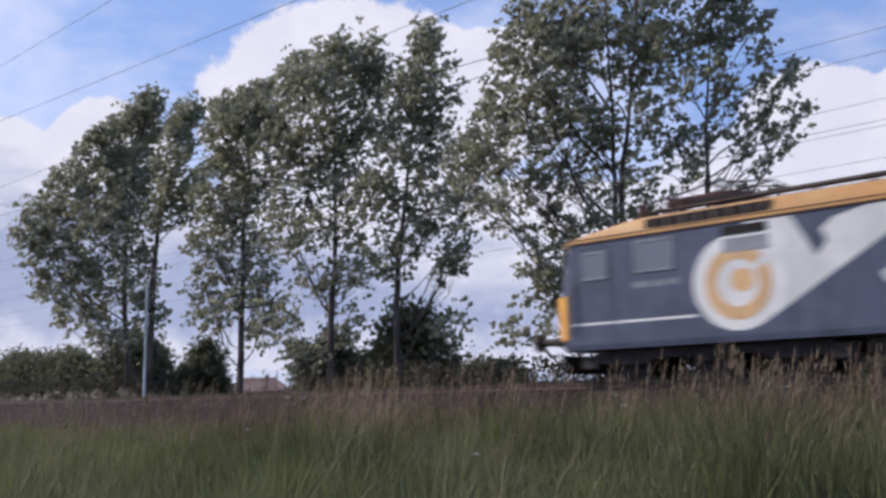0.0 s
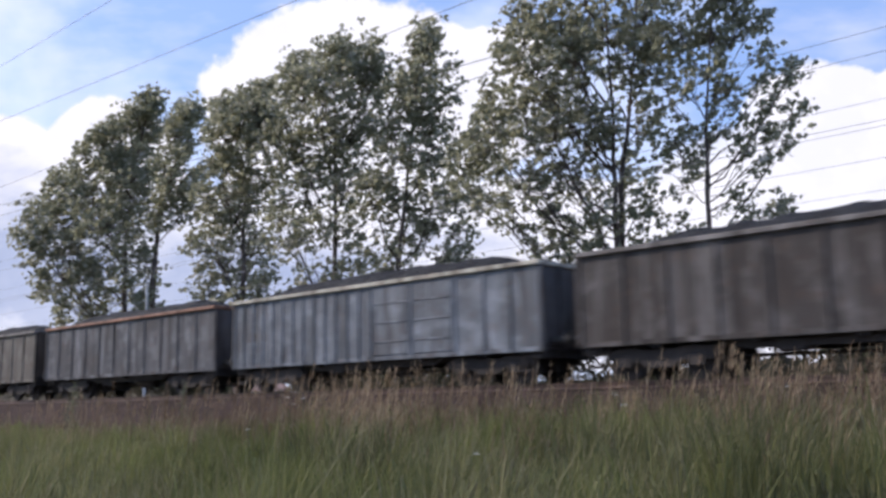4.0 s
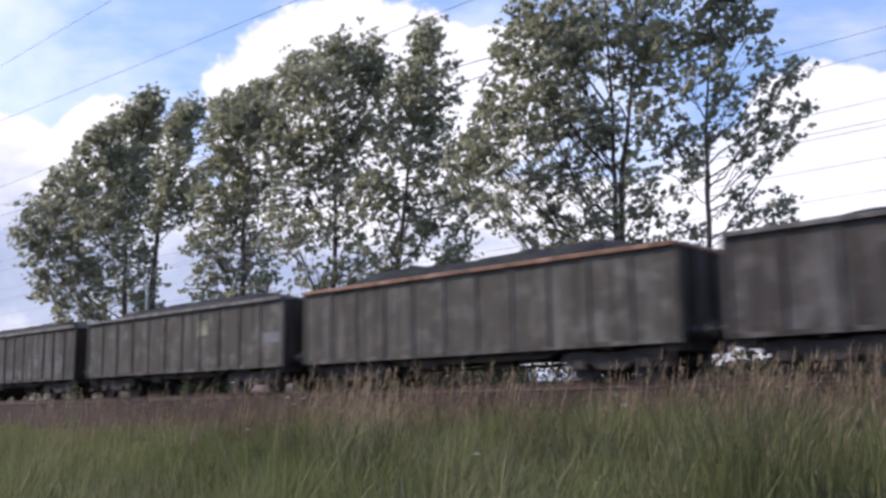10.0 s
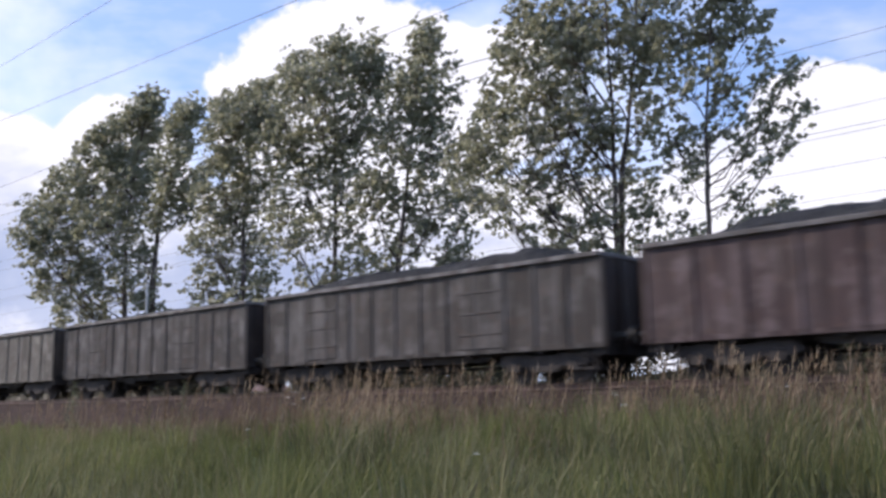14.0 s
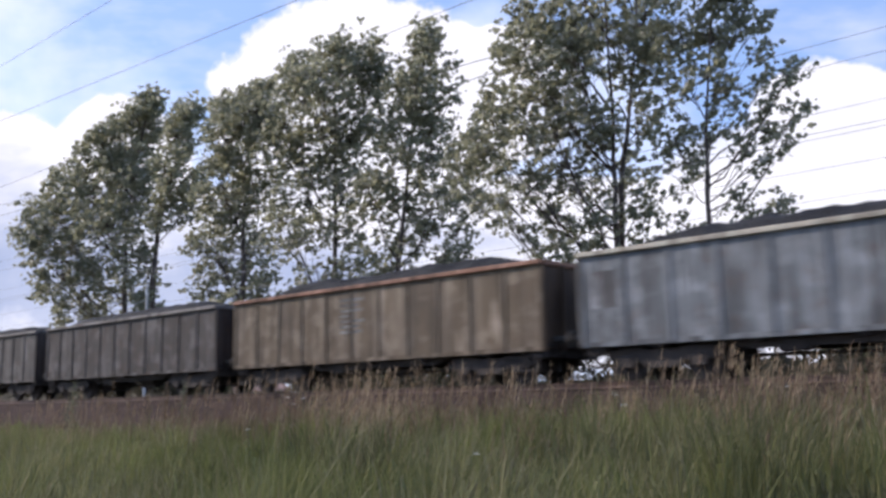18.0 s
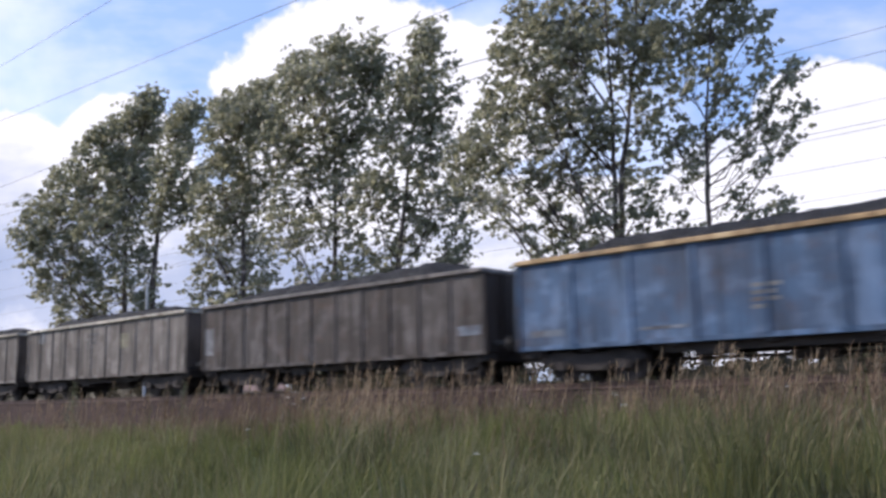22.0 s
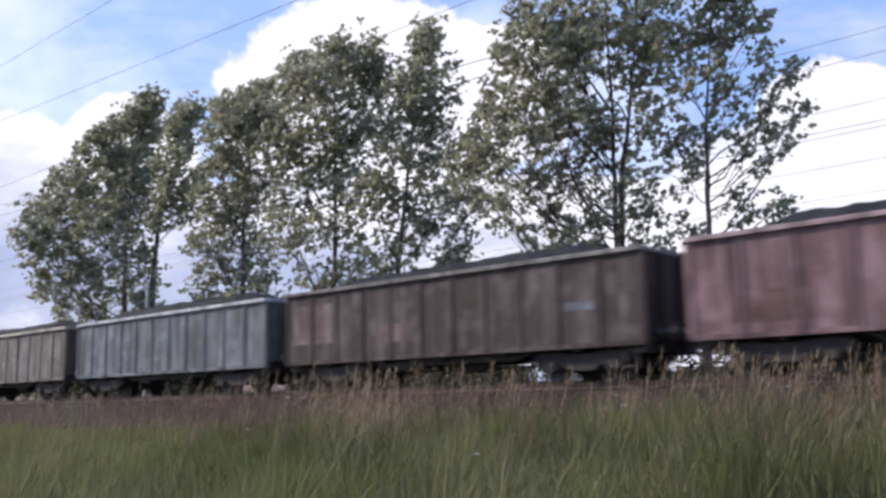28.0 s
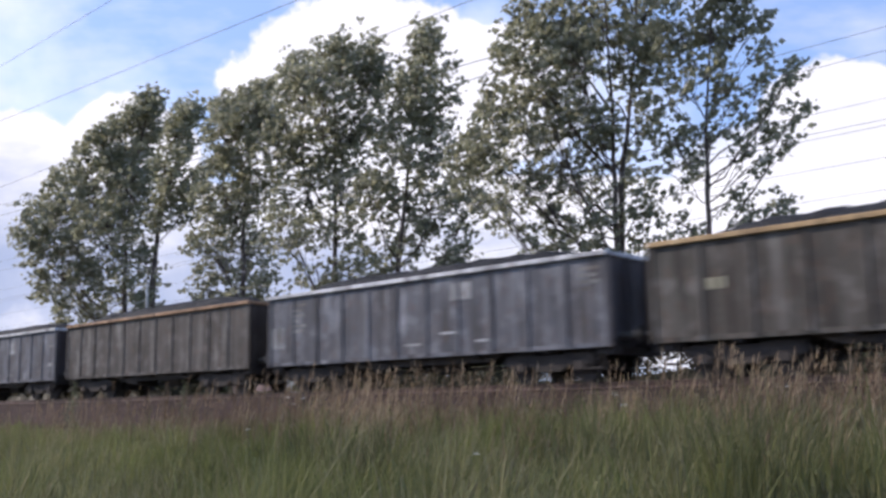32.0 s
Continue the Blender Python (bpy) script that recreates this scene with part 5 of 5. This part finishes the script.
# ---- clouds ----
def cloud_material():
    m = bpy.data.materials.new("cloud")
    m.use_nodes = True
    nt = m.node_tree
    nt.nodes.clear()
    N, L = nt.nodes.new, nt.links.new

    def math_node(op, a, b=None, c=None):
        n = N("ShaderNodeMath")
        n.operation = op
        for i, v in enumerate((a, b, c)):
            if v is None:
                continue
            if isinstance(v, (int, float)):
                n.inputs[i].default_value = v
            else:
                L(v, n.inputs[i])
        return n.outputs[0]

    co = N("ShaderNodeTexCoord")
    sep = N("ShaderNodeSeparateXYZ")
    L(co.outputs["Object"], sep.inputs[0])
    u, v = sep.outputs["X"], sep.outputs["Y"]

    def noise_node(scale, detail, stretch=(1, 1, 1), rough=0.55):
        mp = N("ShaderNodeMapping")
        mp.inputs["Scale"].default_value = stretch
        L(co.outputs["Object"], mp.inputs["Vector"])
        n = N("ShaderNodeTexNoise")
        n.inputs["Scale"].default_value, n.inputs["Detail"].default_value, n.inputs["Roughness"].default_value = scale, detail, rough
        L(mp.outputs[0], n.inputs["Vector"])
        return n.outputs["Fac"]

    puff = noise_node(0.0095, 7.0)
    wisp = noise_node(0.0030, 5.0, (1.0, 2.6, 1.0))
    billow = noise_node(0.0045, 6.0)
    # great cloud masses, in metres on the sheet: centre and half size
    dens = None
    for cx, cy, rx, ry in ((-224, 367, 428, 335), (-1175, 165, 210, 210), (-876, 211, 205, 210), (180, 430, 210, 199), (1041, 289, 233, 226), (1022, 110, 452, 264), (118, 32, 1402, 171), (1287, 282, 202, 233), (-1892, 297, 420, 240), (-1150, -235, 124, 37), (0, -169, 2805, 169)):
        a = math_node("POWER", math_node("ABSOLUTE", math_node("DIVIDE", math_node("SUBTRACT", u, cx), rx)), 2.0)
        b = math_node("POWER", math_node("ABSOLUTE", math_node("DIVIDE", math_node("SUBTRACT", v, cy), ry)), 2.0)
        e = math_node("SUBTRACT", 1.0, math_node("ADD", a, b))
        dens = e if dens is None else math_node("MAXIMUM", dens, e)
    dens = math_node("MAXIMUM", dens, -1.2)
    d = math_node("ADD", dens, math_node("MULTIPLY", math_node("SUBTRACT", puff, 0.5), 0.75))
    thick = N("ShaderNodeMapRange")
    thick.interpolation_type = "SMOOTHSTEP"
    thick.inputs["From Min"].default_value, thick.inputs["From Max"].default_value = -0.05, 0.12
    L(d, thick.inputs["Value"])
    veil = N("ShaderNodeMapRange")
    veil.inputs["From Min"].default_value, veil.inputs["From Max"].default_value = 0.45, 0.78
    veil.inputs["To Min"].default_value, veil.inputs["To Max"].default_value = 0.02, 0.5
    L(wisp, veil.inputs["Value"])
    alpha = math_node("MAXIMUM", thick.outputs[0], veil.outputs[0])
    # the clear lane between the two great clouds
    lane = math_node("ADD", math_node("POWER", math_node("ABSOLUTE", math_node("DIVIDE", math_node("SUBTRACT", u, 540.0), 330.0)), 2.0), math_node("POWER", math_node("ABSOLUTE", math_node("DIVIDE", math_node("SUBTRACT", v, 390.0), 210.0)), 2.0))
    keep = N("ShaderNodeMapRange")
    keep.interpolation_type = "SMOOTHSTEP"
    keep.inputs["From Min"].default_value, keep.inputs["From Max"].default_value = 0.0, 1.3
    keep.inputs["To Min"].default_value, keep.inputs["To Max"].default_value = 0.38, 1.0
    L(lane, keep.inputs["Value"])
    alpha = math_node("MULTIPLY", alpha, keep.outputs[0])
    # grey-blue undersides low down and in the folds
    low = N("ShaderNodeMapRange")
    low.inputs["From Min"].default_value, low.inputs["From Max"].default_value = 100.0, -140.0
    L(math_node("ADD", math_node("ADD", v, math_node("MULTIPLY", u, 0.15)), math_node("MULTIPLY", math_node("SUBTRACT", wisp, 0.5), 600.0)), low.inputs["Value"])
    # paler again in the haze along the horizon
    haze = N("ShaderNodeMapRange")
    haze.inputs["From Min"].default_value, haze.inputs["From Max"].default_value = -275.0, -190.0
    haze.inputs["To Min"].default_value, haze.inputs["To Max"].default_value = 0.25, 1.0
    L(math_node("ADD", v, math_node("MULTIPLY", math_node("SUBTRACT", puff, 0.5), 260.0)), haze.inputs["Value"])
    under = math_node("MULTIPLY", low.outputs[0], haze.outputs[0])
    fold = N("ShaderNodeMapRange")
    fold.inputs["From Min"].default_value, fold.inputs["From Max"].default_value = 0.66, 0.38
    L(billow, fold.inputs["Value"])
    mixc = N("ShaderNodeMix")
    mixc.data_type = "RGBA"
    mixc.inputs["A"].default_value, mixc.inputs["B"].default_value = (0.98, 0.98, 1.01, 1), (0.38, 0.46, 0.65, 1)
    L(math_node("MULTIPLY", math_node("ADD", math_node("MULTIPLY", under, 0.85), math_node("MULTIPLY", fold.outputs[0], 0.24)), 0.9), mixc.inputs["Factor"])
    em = N("ShaderNodeEmission")
    L(mixc.outputs["Result"], em.inputs["Color"])
    tr = N("ShaderNodeBsdfTransparent")
    mx = N("ShaderNodeMixShader")
    L(alpha, mx.inputs[0])
    L(tr.outputs[0], mx.inputs[1])
    L(em.outputs[0], mx.inputs[2])
    out = N("ShaderNodeOutputMaterial")
    L(mx.outputs[0], out.inputs["Surface"])
    return m


def make_clouds():
    n, w, h = 24, 2600.0, 1250.0
    pts, faces = [], []
    for j in range(2):
        for i in range(n + 1):
            x = -w + 2 * w * i / n
            pts.append((x, -700 + (h + 700) * j, 0.00006 * x * x))
    for i in range(n):
        faces.append((i, i + 1, n + 2 + i, n + 1 + i))
    ob = new("backdrop_clouds", sheet_from(pts, faces, "clouds"))
    ob.data.materials.append(cloud_material())
    ob.matrix_basis = STAND @ Matrix.Translation((0, 0, -2600))
    return tagged(ob, "white cumulus clouds drifting over a pale blue sky", "clouds", kind="structure")


CLOUDS = make_clouds()


# ---- grass ----
def blade_material(name, stops, rough=0.7, lush=None):
    m, nt, b = shade(name, stops[0][1], rough)
    g = nt.nodes.new("ShaderNodeNewGeometry")
    ramp = nt.nodes.new("ShaderNodeValToRGB")
    ramp.color_ramp.interpolation = "LINEAR"
    while len(ramp.color_ramp.elements) < len(stops):
        ramp.color_ramp.elements.new(0.5)
    for e, (p, c) in zip(ramp.color_ramp.elements, stops):
        e.position, e.color = p, (*c, 1)
    nt.links.new(g.outputs["Random Per Island"], ramp.inputs["Fac"])
    c = mixed(nt, grain(nt, 0.45, 0.42, 0.62, jitter=False), ramp.outputs["Color"], tuple(0.6 * x for x in stops[0][1]))
    c = mixed(nt, grain(nt, 0.9, 0.55, 0.75, jitter=False), c, stops[-1][1])
    if lush:
        c = mixed(nt, scaled(nt, grain(nt, 0.62, 0.47, 0.62, jitter=False), 0.7), c, lush)
    nt.links.new(c, b.inputs["Base Color"])
    t = nt.nodes.new("ShaderNodeBsdfTranslucent")
    nt.links.new(c, t.inputs["Color"])
    mx = nt.nodes.new("ShaderNodeMixShader")
    mx.inputs[0].default_value = 0.3
    nt.links.new(b.outputs[0], mx.inputs[1])
    nt.links.new(t.outputs[0], mx.inputs[2])
    nt.links.new(mx.outputs[0], nt.nodes["Material Output"].inputs["Surface"])
    return m


GREEN = blade_material("green_grass", [(0.0, (0.102, 0.108, 0.048)), (0.35, (0.18, 0.182, 0.08)), (0.75, (0.262, 0.25, 0.122)), (1.0, (0.385, 0.33, 0.21))], lush=(0.165, 0.186, 0.058))
YELLOWING = blade_material("yellowing_grass", [(0.0, (0.142, 0.155, 0.05)), (0.35, (0.215, 0.218, 0.078)), (0.75, (0.29, 0.272, 0.122)), (1.0, (0.36, 0.31, 0.185))], lush=(0.215, 0.24, 0.075))
DRY = blade_material("dry_stalk", [(0.0, (0.19, 0.13, 0.085)), (0.5, (0.31, 0.22, 0.145)), (0.85, (0.41, 0.315, 0.2)), (1.0, (0.48, 0.39, 0.26))])


def blades(rng, x, y, z, length, width, lx, ly, joints=3):
    """Tapering blades that bow over: feet, lengths, widths and how far the tips hang out in x and y."""
    n = len(x)
    face = rng.uniform(0, np.pi, n)
    wx, wy = np.cos(face) * width / 2, np.sin(face) * width / 2
    droop = np.minimum(0.45, 0.55 * np.hypot(lx, ly) / np.maximum(length, 0.01))
    rows = []
    for j in range(joints + 1):
        f = j / joints
        taper = 1.0 - 0.85 * f ** 1.5
        cx, cy, cz = x + lx * f ** 2.0, y + ly * f ** 2.0, z + length * (f - droop * f ** 2.6)
        rows.append(np.stack((cx - wx * taper, cy - wy * taper, cz), 1))
        rows.append(np.stack((cx + wx * taper, cy + wy * taper, cz), 1))
    p = np.stack(rows, 1).reshape(-1, 3)
    k = np.arange(n) * (2 * (joints + 1))
    f = np.concatenate([np.stack((k + 2 * j, k + 2 * j + 1, k + 2 * j + 3, k + 2 * j + 2), 1) for j in range(joints)])
    return p, f


def strew(rng, x0, x1, y0, y1, per_m2):
    n = int((x1 - x0) * (y1 - y0) * per_m2)
    return rng.uniform(x0, x1, n), rng.uniform(y0, y1, n)


def heights(x, y):
    return np.array([ground_z(a, b) for a, b in zip(x, y)])


def stuff(name, p, f, material, label, category):
    me = bpy.data.meshes.new(name)
    me.from_pydata(p.tolist(), [], f.tolist())
    me.update()
    me.materials.append(material)
    return tagged(new(name, me), label, category, kind="stuff")


def make_grass():
    rng = np.random.default_rng(3)
    green, gold = [], []
    # tufts: blades that fan out of one root and hang with the wind
    for x0, x1, y0, y1, per, wide, k in ((-24, 8, 2.0, 15.6, 8.5, 0.015, 20), (-16, 14, -9.0, 2.0, 2.0, 0.016, 16), (-50, -24, 5.0, 15.6, 4.2, 0.023, 14), (-105, -50, 8.0, 15.6, 1.8, 0.04, 10)):
        tx, ty = strew(rng, x0, x1, y0, y1, per)
        tz = heights(tx, ty)
        tall = np.array([0.52 + 0.30 * noise.noise((a * 0.35, b * 0.35, 4.0)) + 0.34 * noise.noise((a * 1.1, b * 1.1, 8.0)) for a, b in zip(tx, ty)]).clip(0.22, 1.0) * (0.6 if y1 <= 2.0 else 1.0)
        tall = tall * rng.uniform(0.7, 1.25, len(tx)) * (1.0 + 0.5 * ((tx + 16.0) / 8.0).clip(0.0, 1.0))
        n = len(tx) * k
        a, r = rng.uniform(0, 2 * np.pi, n), np.sqrt(rng.uniform(0, 1, n))
        ln = np.repeat(tall, k) * rng.uniform(0.55, 1.2, n)
        out = np.repeat(tall, k) * 0.24 * r
        swing = np.repeat(rng.normal(0, 0.10, len(tx)), k)
        lx, ly = ln * (0.42 * r * np.cos(a) + 0.10 + swing + rng.normal(0, 0.08, n)), ln * (0.42 * r * np.sin(a) + rng.normal(0, 0.08, n))
        p, f = blades(rng, np.repeat(tx, k) + out * np.cos(a), np.repeat(ty, k) + out * np.sin(a), np.repeat(tz, k) - 0.02, ln, wide * rng.uniform(0.6, 1.4, n), lx, ly)
        # towards the far end of the field more of the tufts are yellowing, in patches
        share = np.repeat(np.array([0.02 + 0.58 * min(1.0, max(0.0, (-a - 7.0) / 13.0)) + 0.5 * noise.noise((a * 0.4, b * 0.4, 31.0)) + 0.35 * noise.noise((a * 1.2, b * 1.2, 41.0)) for a, b in zip(tx, ty)]), k)
        yellow = rng.uniform(0, 1, n) < share
        v = p.reshape(n, -1, 3)
        gold.append(v[yellow])
        green.append(v[~yellow])
    for name, bunchs, m, label in (("meadow_grass", green, GREEN, "tall green meadow grass with dark tufts"), ("yellowing_grass", gold, YELLOWING, "tall yellowing grass among the green tufts")):
        p = np.concatenate(bunchs)
        n = np.arange(len(p)) * 8
        f = np.concatenate([np.stack((n + 2 * j, n + 2 * j + 1, n + 2 * j + 3, n + 2 * j + 2), 1) for j in range(3)])
        stuff(name, p.reshape(-1, 3), f, m, label, "grass")
    # dry flowering stalks: a thin stem and a loose plume
    ps, fs, base = [], [], 0
    for x0, x1, y0, y1, per, wide in ((-25, 5, 10.6, 15.5, 26.0, 0.0135), (-20, 5, 8.6, 10.6, 3.5, 0.012), (-36, -25, 11.0, 15.6, 6.0, 0.017), (-100, -36, 12.0, 15.6, 1.6, 0.024)):
        x, y = strew(rng, x0, x1, y0, y1, per)
        patch = np.array([noise.noise((a * 0.25, b * 0.4, 19.0)) + 0.5 * noise.noise((a * 0.9, b * 0.9, 23.0)) for a, b in zip(x, y)])
        keep = (patch > -0.2) & (rng.uniform(0, 1, len(x)) < (1.0 + (x + 13.0) / 10.0).clip(0.28, 1.0))
        x, y, patch = x[keep], y[keep], patch[keep]
        z = heights(x, y)
        ln = 0.65 + 0.95 * rng.uniform(0, 1, len(x)) ** 2.0 + 0.25 * patch
        lx, ly = ln * rng.normal(0.10, 0.09, len(x)), ln * rng.normal(0, 0.09, len(x))
        p, f = blades(rng, x, y, z - 0.02, ln, wide * np.ones(len(x)), lx, ly)
        ps.append(p), fs.append(f + base)
        base += len(p)
        tip = p.reshape(len(x), -1, 3)[:, -1]
        k = 12
        hx, hy, hz = (np.repeat(tip[:, i], k) for i in range(3))
        drop = rng.uniform(0.0, 0.32, len(hz))
        hz = hz - drop
        p, f = blades(rng, hx - 0.2 * drop, hy, hz, rng.uniform(0.06, 0.16, len(hz)), wide * rng.uniform(0.7, 1.5, len(hz)), rng.normal(0.03, 0.035, len(hz)), rng.normal(0, 0.035, len(hz)), 1)
        ps.append(p), fs.append(f + base)
        base += len(p)
    stuff("dry_stalks", np.concatenate(ps), np.concatenate(fs), DRY, "red-brown flowering grass stalks on the bank", "grass")


make_grass()
PETAL = shade("white_petals", (0.66, 0.66, 0.6), 0.8)[0]
STEM = shade("flower_stem", (0.1, 0.13, 0.05), 0.8)[0]


def make_flower(x, y, top, seed, big=1.0):
    """An umbel: a thin stem with a few rays, each with a small tuft of white florets."""
    rnd = random.Random(seed)
    root = new("wildflower")
    z = ground_z(x, y)
    root.matrix_basis = pose(x, y, z - 0.01)
    h = max(0.5, top - z)
    bm = bmesh.new()
    tube(bm, [Vector((0.05, 0, 0)), Vector((0.01, 0.01, h * 0.6)), Vector((0, 0, h - 0.05))], 0.006, 0.004, 5)
    part("stem", bm, STEM, root)
    bm = bmesh.new()
    for i in range(9):
        a, d = i * 2.4, 0.0144 * math.sqrt(i) * big
        c = (d * math.cos(a), d * math.sin(a), h - 0.01 - d * 0.3 + rnd.uniform(-0.004, 0.004))
        bmesh.ops.create_icosphere(bm, subdivisions=1, radius=0.008 * big, matrix=Matrix.Translation(c) @ Matrix.Diagonal((1, 1, 0.6, 1)))
    part("flower_head", bm, PETAL, root)
    tagged(root, "small white wildflower among the tall grass", "flower", "wildflowers in the meadow")


for i, (x, y, top) in enumerate(((-16.6, 13.09, 1.52), (-18.43, 14.49, 1.8), (-7.28, 11.61, 1.42), (-5.78, 13.7, 1.64), (-6.2, 7.16, 1.0), (-14.25, 10.22, 1.06), (-8.03, 12.57, 1.57))):
    make_flower(x, y, top, 30 + i)
# a small cluster of larger umbels on the bank
for i, (x, y, top, big) in enumerate(((-17.6, 14.0, 1.78, 1.9), (-17.42, 14.05, 1.64, 1.6), (-17.8, 13.9, 1.66, 1.4), (-17.55, 13.95, 1.5, 1.5), (-16.9, 14.1, 1.6, 1.2))):
    make_flower(x, y, top, 50 + i, big)


def make_tall_weed(x, y, top, seed, wide):
    """An upright weed: a bent stem with pairs of long leaves that hang out, smaller towards the tip."""
    rnd = random.Random(seed)
    root = new("tall_weed")
    z = ground_z(x, y)
    root.matrix_basis = pose(x, y, z - 0.02)
    h = top - z
    stem = [Vector((0, 0, 0)), Vector((0.02, 0.0, h * 0.4)), Vector((0.06, 0.01, h * 0.75)), Vector((0.13, 0.0, h))]
    bm = bmesh.new()
    tube(bm, stem, 0.014, 0.005, 6)
    part("stem", bm, STEM, root)
    bm = bmesh.new()
    for i in range(34):
        f = 0.25 + 0.75 * i / 33
        a = i * 2.4 + rnd.uniform(-0.4, 0.4)
        long = wide * (1.15 - 0.75 * f) * rnd.uniform(0.8, 1.2)
        foot = on_stem(stem, h * f)
        d, side = Vector((math.cos(a), math.sin(a), 0)), Vector((-math.sin(a), math.cos(a), 0))
        rows = []
        for k, w in enumerate((0.05, 0.2, 0.17, 0.02)):
            g = k / 3
            p = foot + d * long * g + Vector((0, 0, long * (0.55 * g - 0.6 * g * g)))
            rows.append((bm.verts.new(p - side * w * long), bm.verts.new(p + Vector((0, 0, -0.01))), bm.verts.new(p + side * w * long)))
        for u, v in zip(rows, rows[1:]):
            bm.faces.new((u[0], u[1], v[1], v[0]))
            bm.faces.new((u[1], u[2], v[2], v[1]))
    part("foliage", bm, WEED_GREEN, root)
    tagged(root, "tall leafy grey-green weed on the bank beside the rails", "weed", "tall weeds on the bank")


WEED_GREEN = leafy("tall_weed_leaf", (0.13, 0.14, 0.08), (0.22, 0.225, 0.14), (0.3, 0.3, 0.2))
for i, (x, y, top, wide) in enumerate(((-31.4, 15.3, 2.38, 0.36), (-31.0, 15.1, 2.0, 0.3), (-24.4, 15.2, 2.2, 0.24), (-37.5, 15.2, 1.95, 0.26))):
    make_tall_weed(x, y, top, 70 + i, wide)


# ---- what moves ----
STEPS = [t for t, _ in LAG]


def roll(wheel, radius, began, ended, place):
    """Turn a wheelset with the train's run while it passes; before and after it keeps its last position."""
    rows = [(0.0, place)] if began > 0 else []
    n = int((ended - began) * 30)
    for i in range(n + 1):
        t = began + i / 30
        rows.append((t, place @ pose(0, 0, 0, 0, -math.degrees(SPEED * (t - began) / radius), 0)))
    if ended < SECONDS - 0.1:
        rows.append((SECONDS, rows[-1][1]))
    walk(wheel, rows)


def motions():
    for k, w in enumerate(WAGONS, 1):
        walk(w, [(t, pose(-(run(t) + 140.4 - SPACING * k - HALF), TRACK_Y, RAIL_Z)) for t in STEPS])
    walk(LOCO, [(t, pose(-(run(t) + 140.4 - SPACING + LOCO_AHEAD), TRACK_Y, RAIL_Z)) for t in STEPS])
    # wheels
    for k, w in enumerate([LOCO] + WAGONS):
        pass_by = (SPACING * k + 3.0) / SPEED
        began, ended = max(0.0, round((pass_by - 2.2) * 30) / 30), min(SECONDS, round((pass_by + 2.3) * 30) / 30)
        for o in w.children_recursive:
            if o.name.startswith("wheelset") and ended > began + 0.2:
                roll(o, 0.6 if k == 0 else 0.46, began, ended, o.matrix_basis.copy())
    drift = STAND @ Matrix.Translation((0, 0, -2600))
    walk(CLOUDS, [(0.0, drift @ Matrix.Translation((-27, -6, 0))), (SECONDS, drift @ Matrix.Translation((27, 6, 0)))])
    # the boughs nod in the wind, each in its own time
    for f, limb, foot, k in CROWNS:
        rows = []
        for i in range(41):
            t = 0.8 * i
            gust = 0.55 + 0.45 * math.sin(0.37 * t + 0.05 * foot.x)
            a = gust * 1.5 * (0.55 * math.sin(2.3 * t + 1.7 * k) + 0.35 * math.sin(3.7 * t + 2.9 * k))
            b = gust * 0.65 * math.sin(2.9 * t + 0.8 * k)
            rows.append((t, Matrix.Translation(foot) @ pose(0, 0, 0, b, a, 0)))
        walk(f, rows)
        walk(limb, rows)


motions()
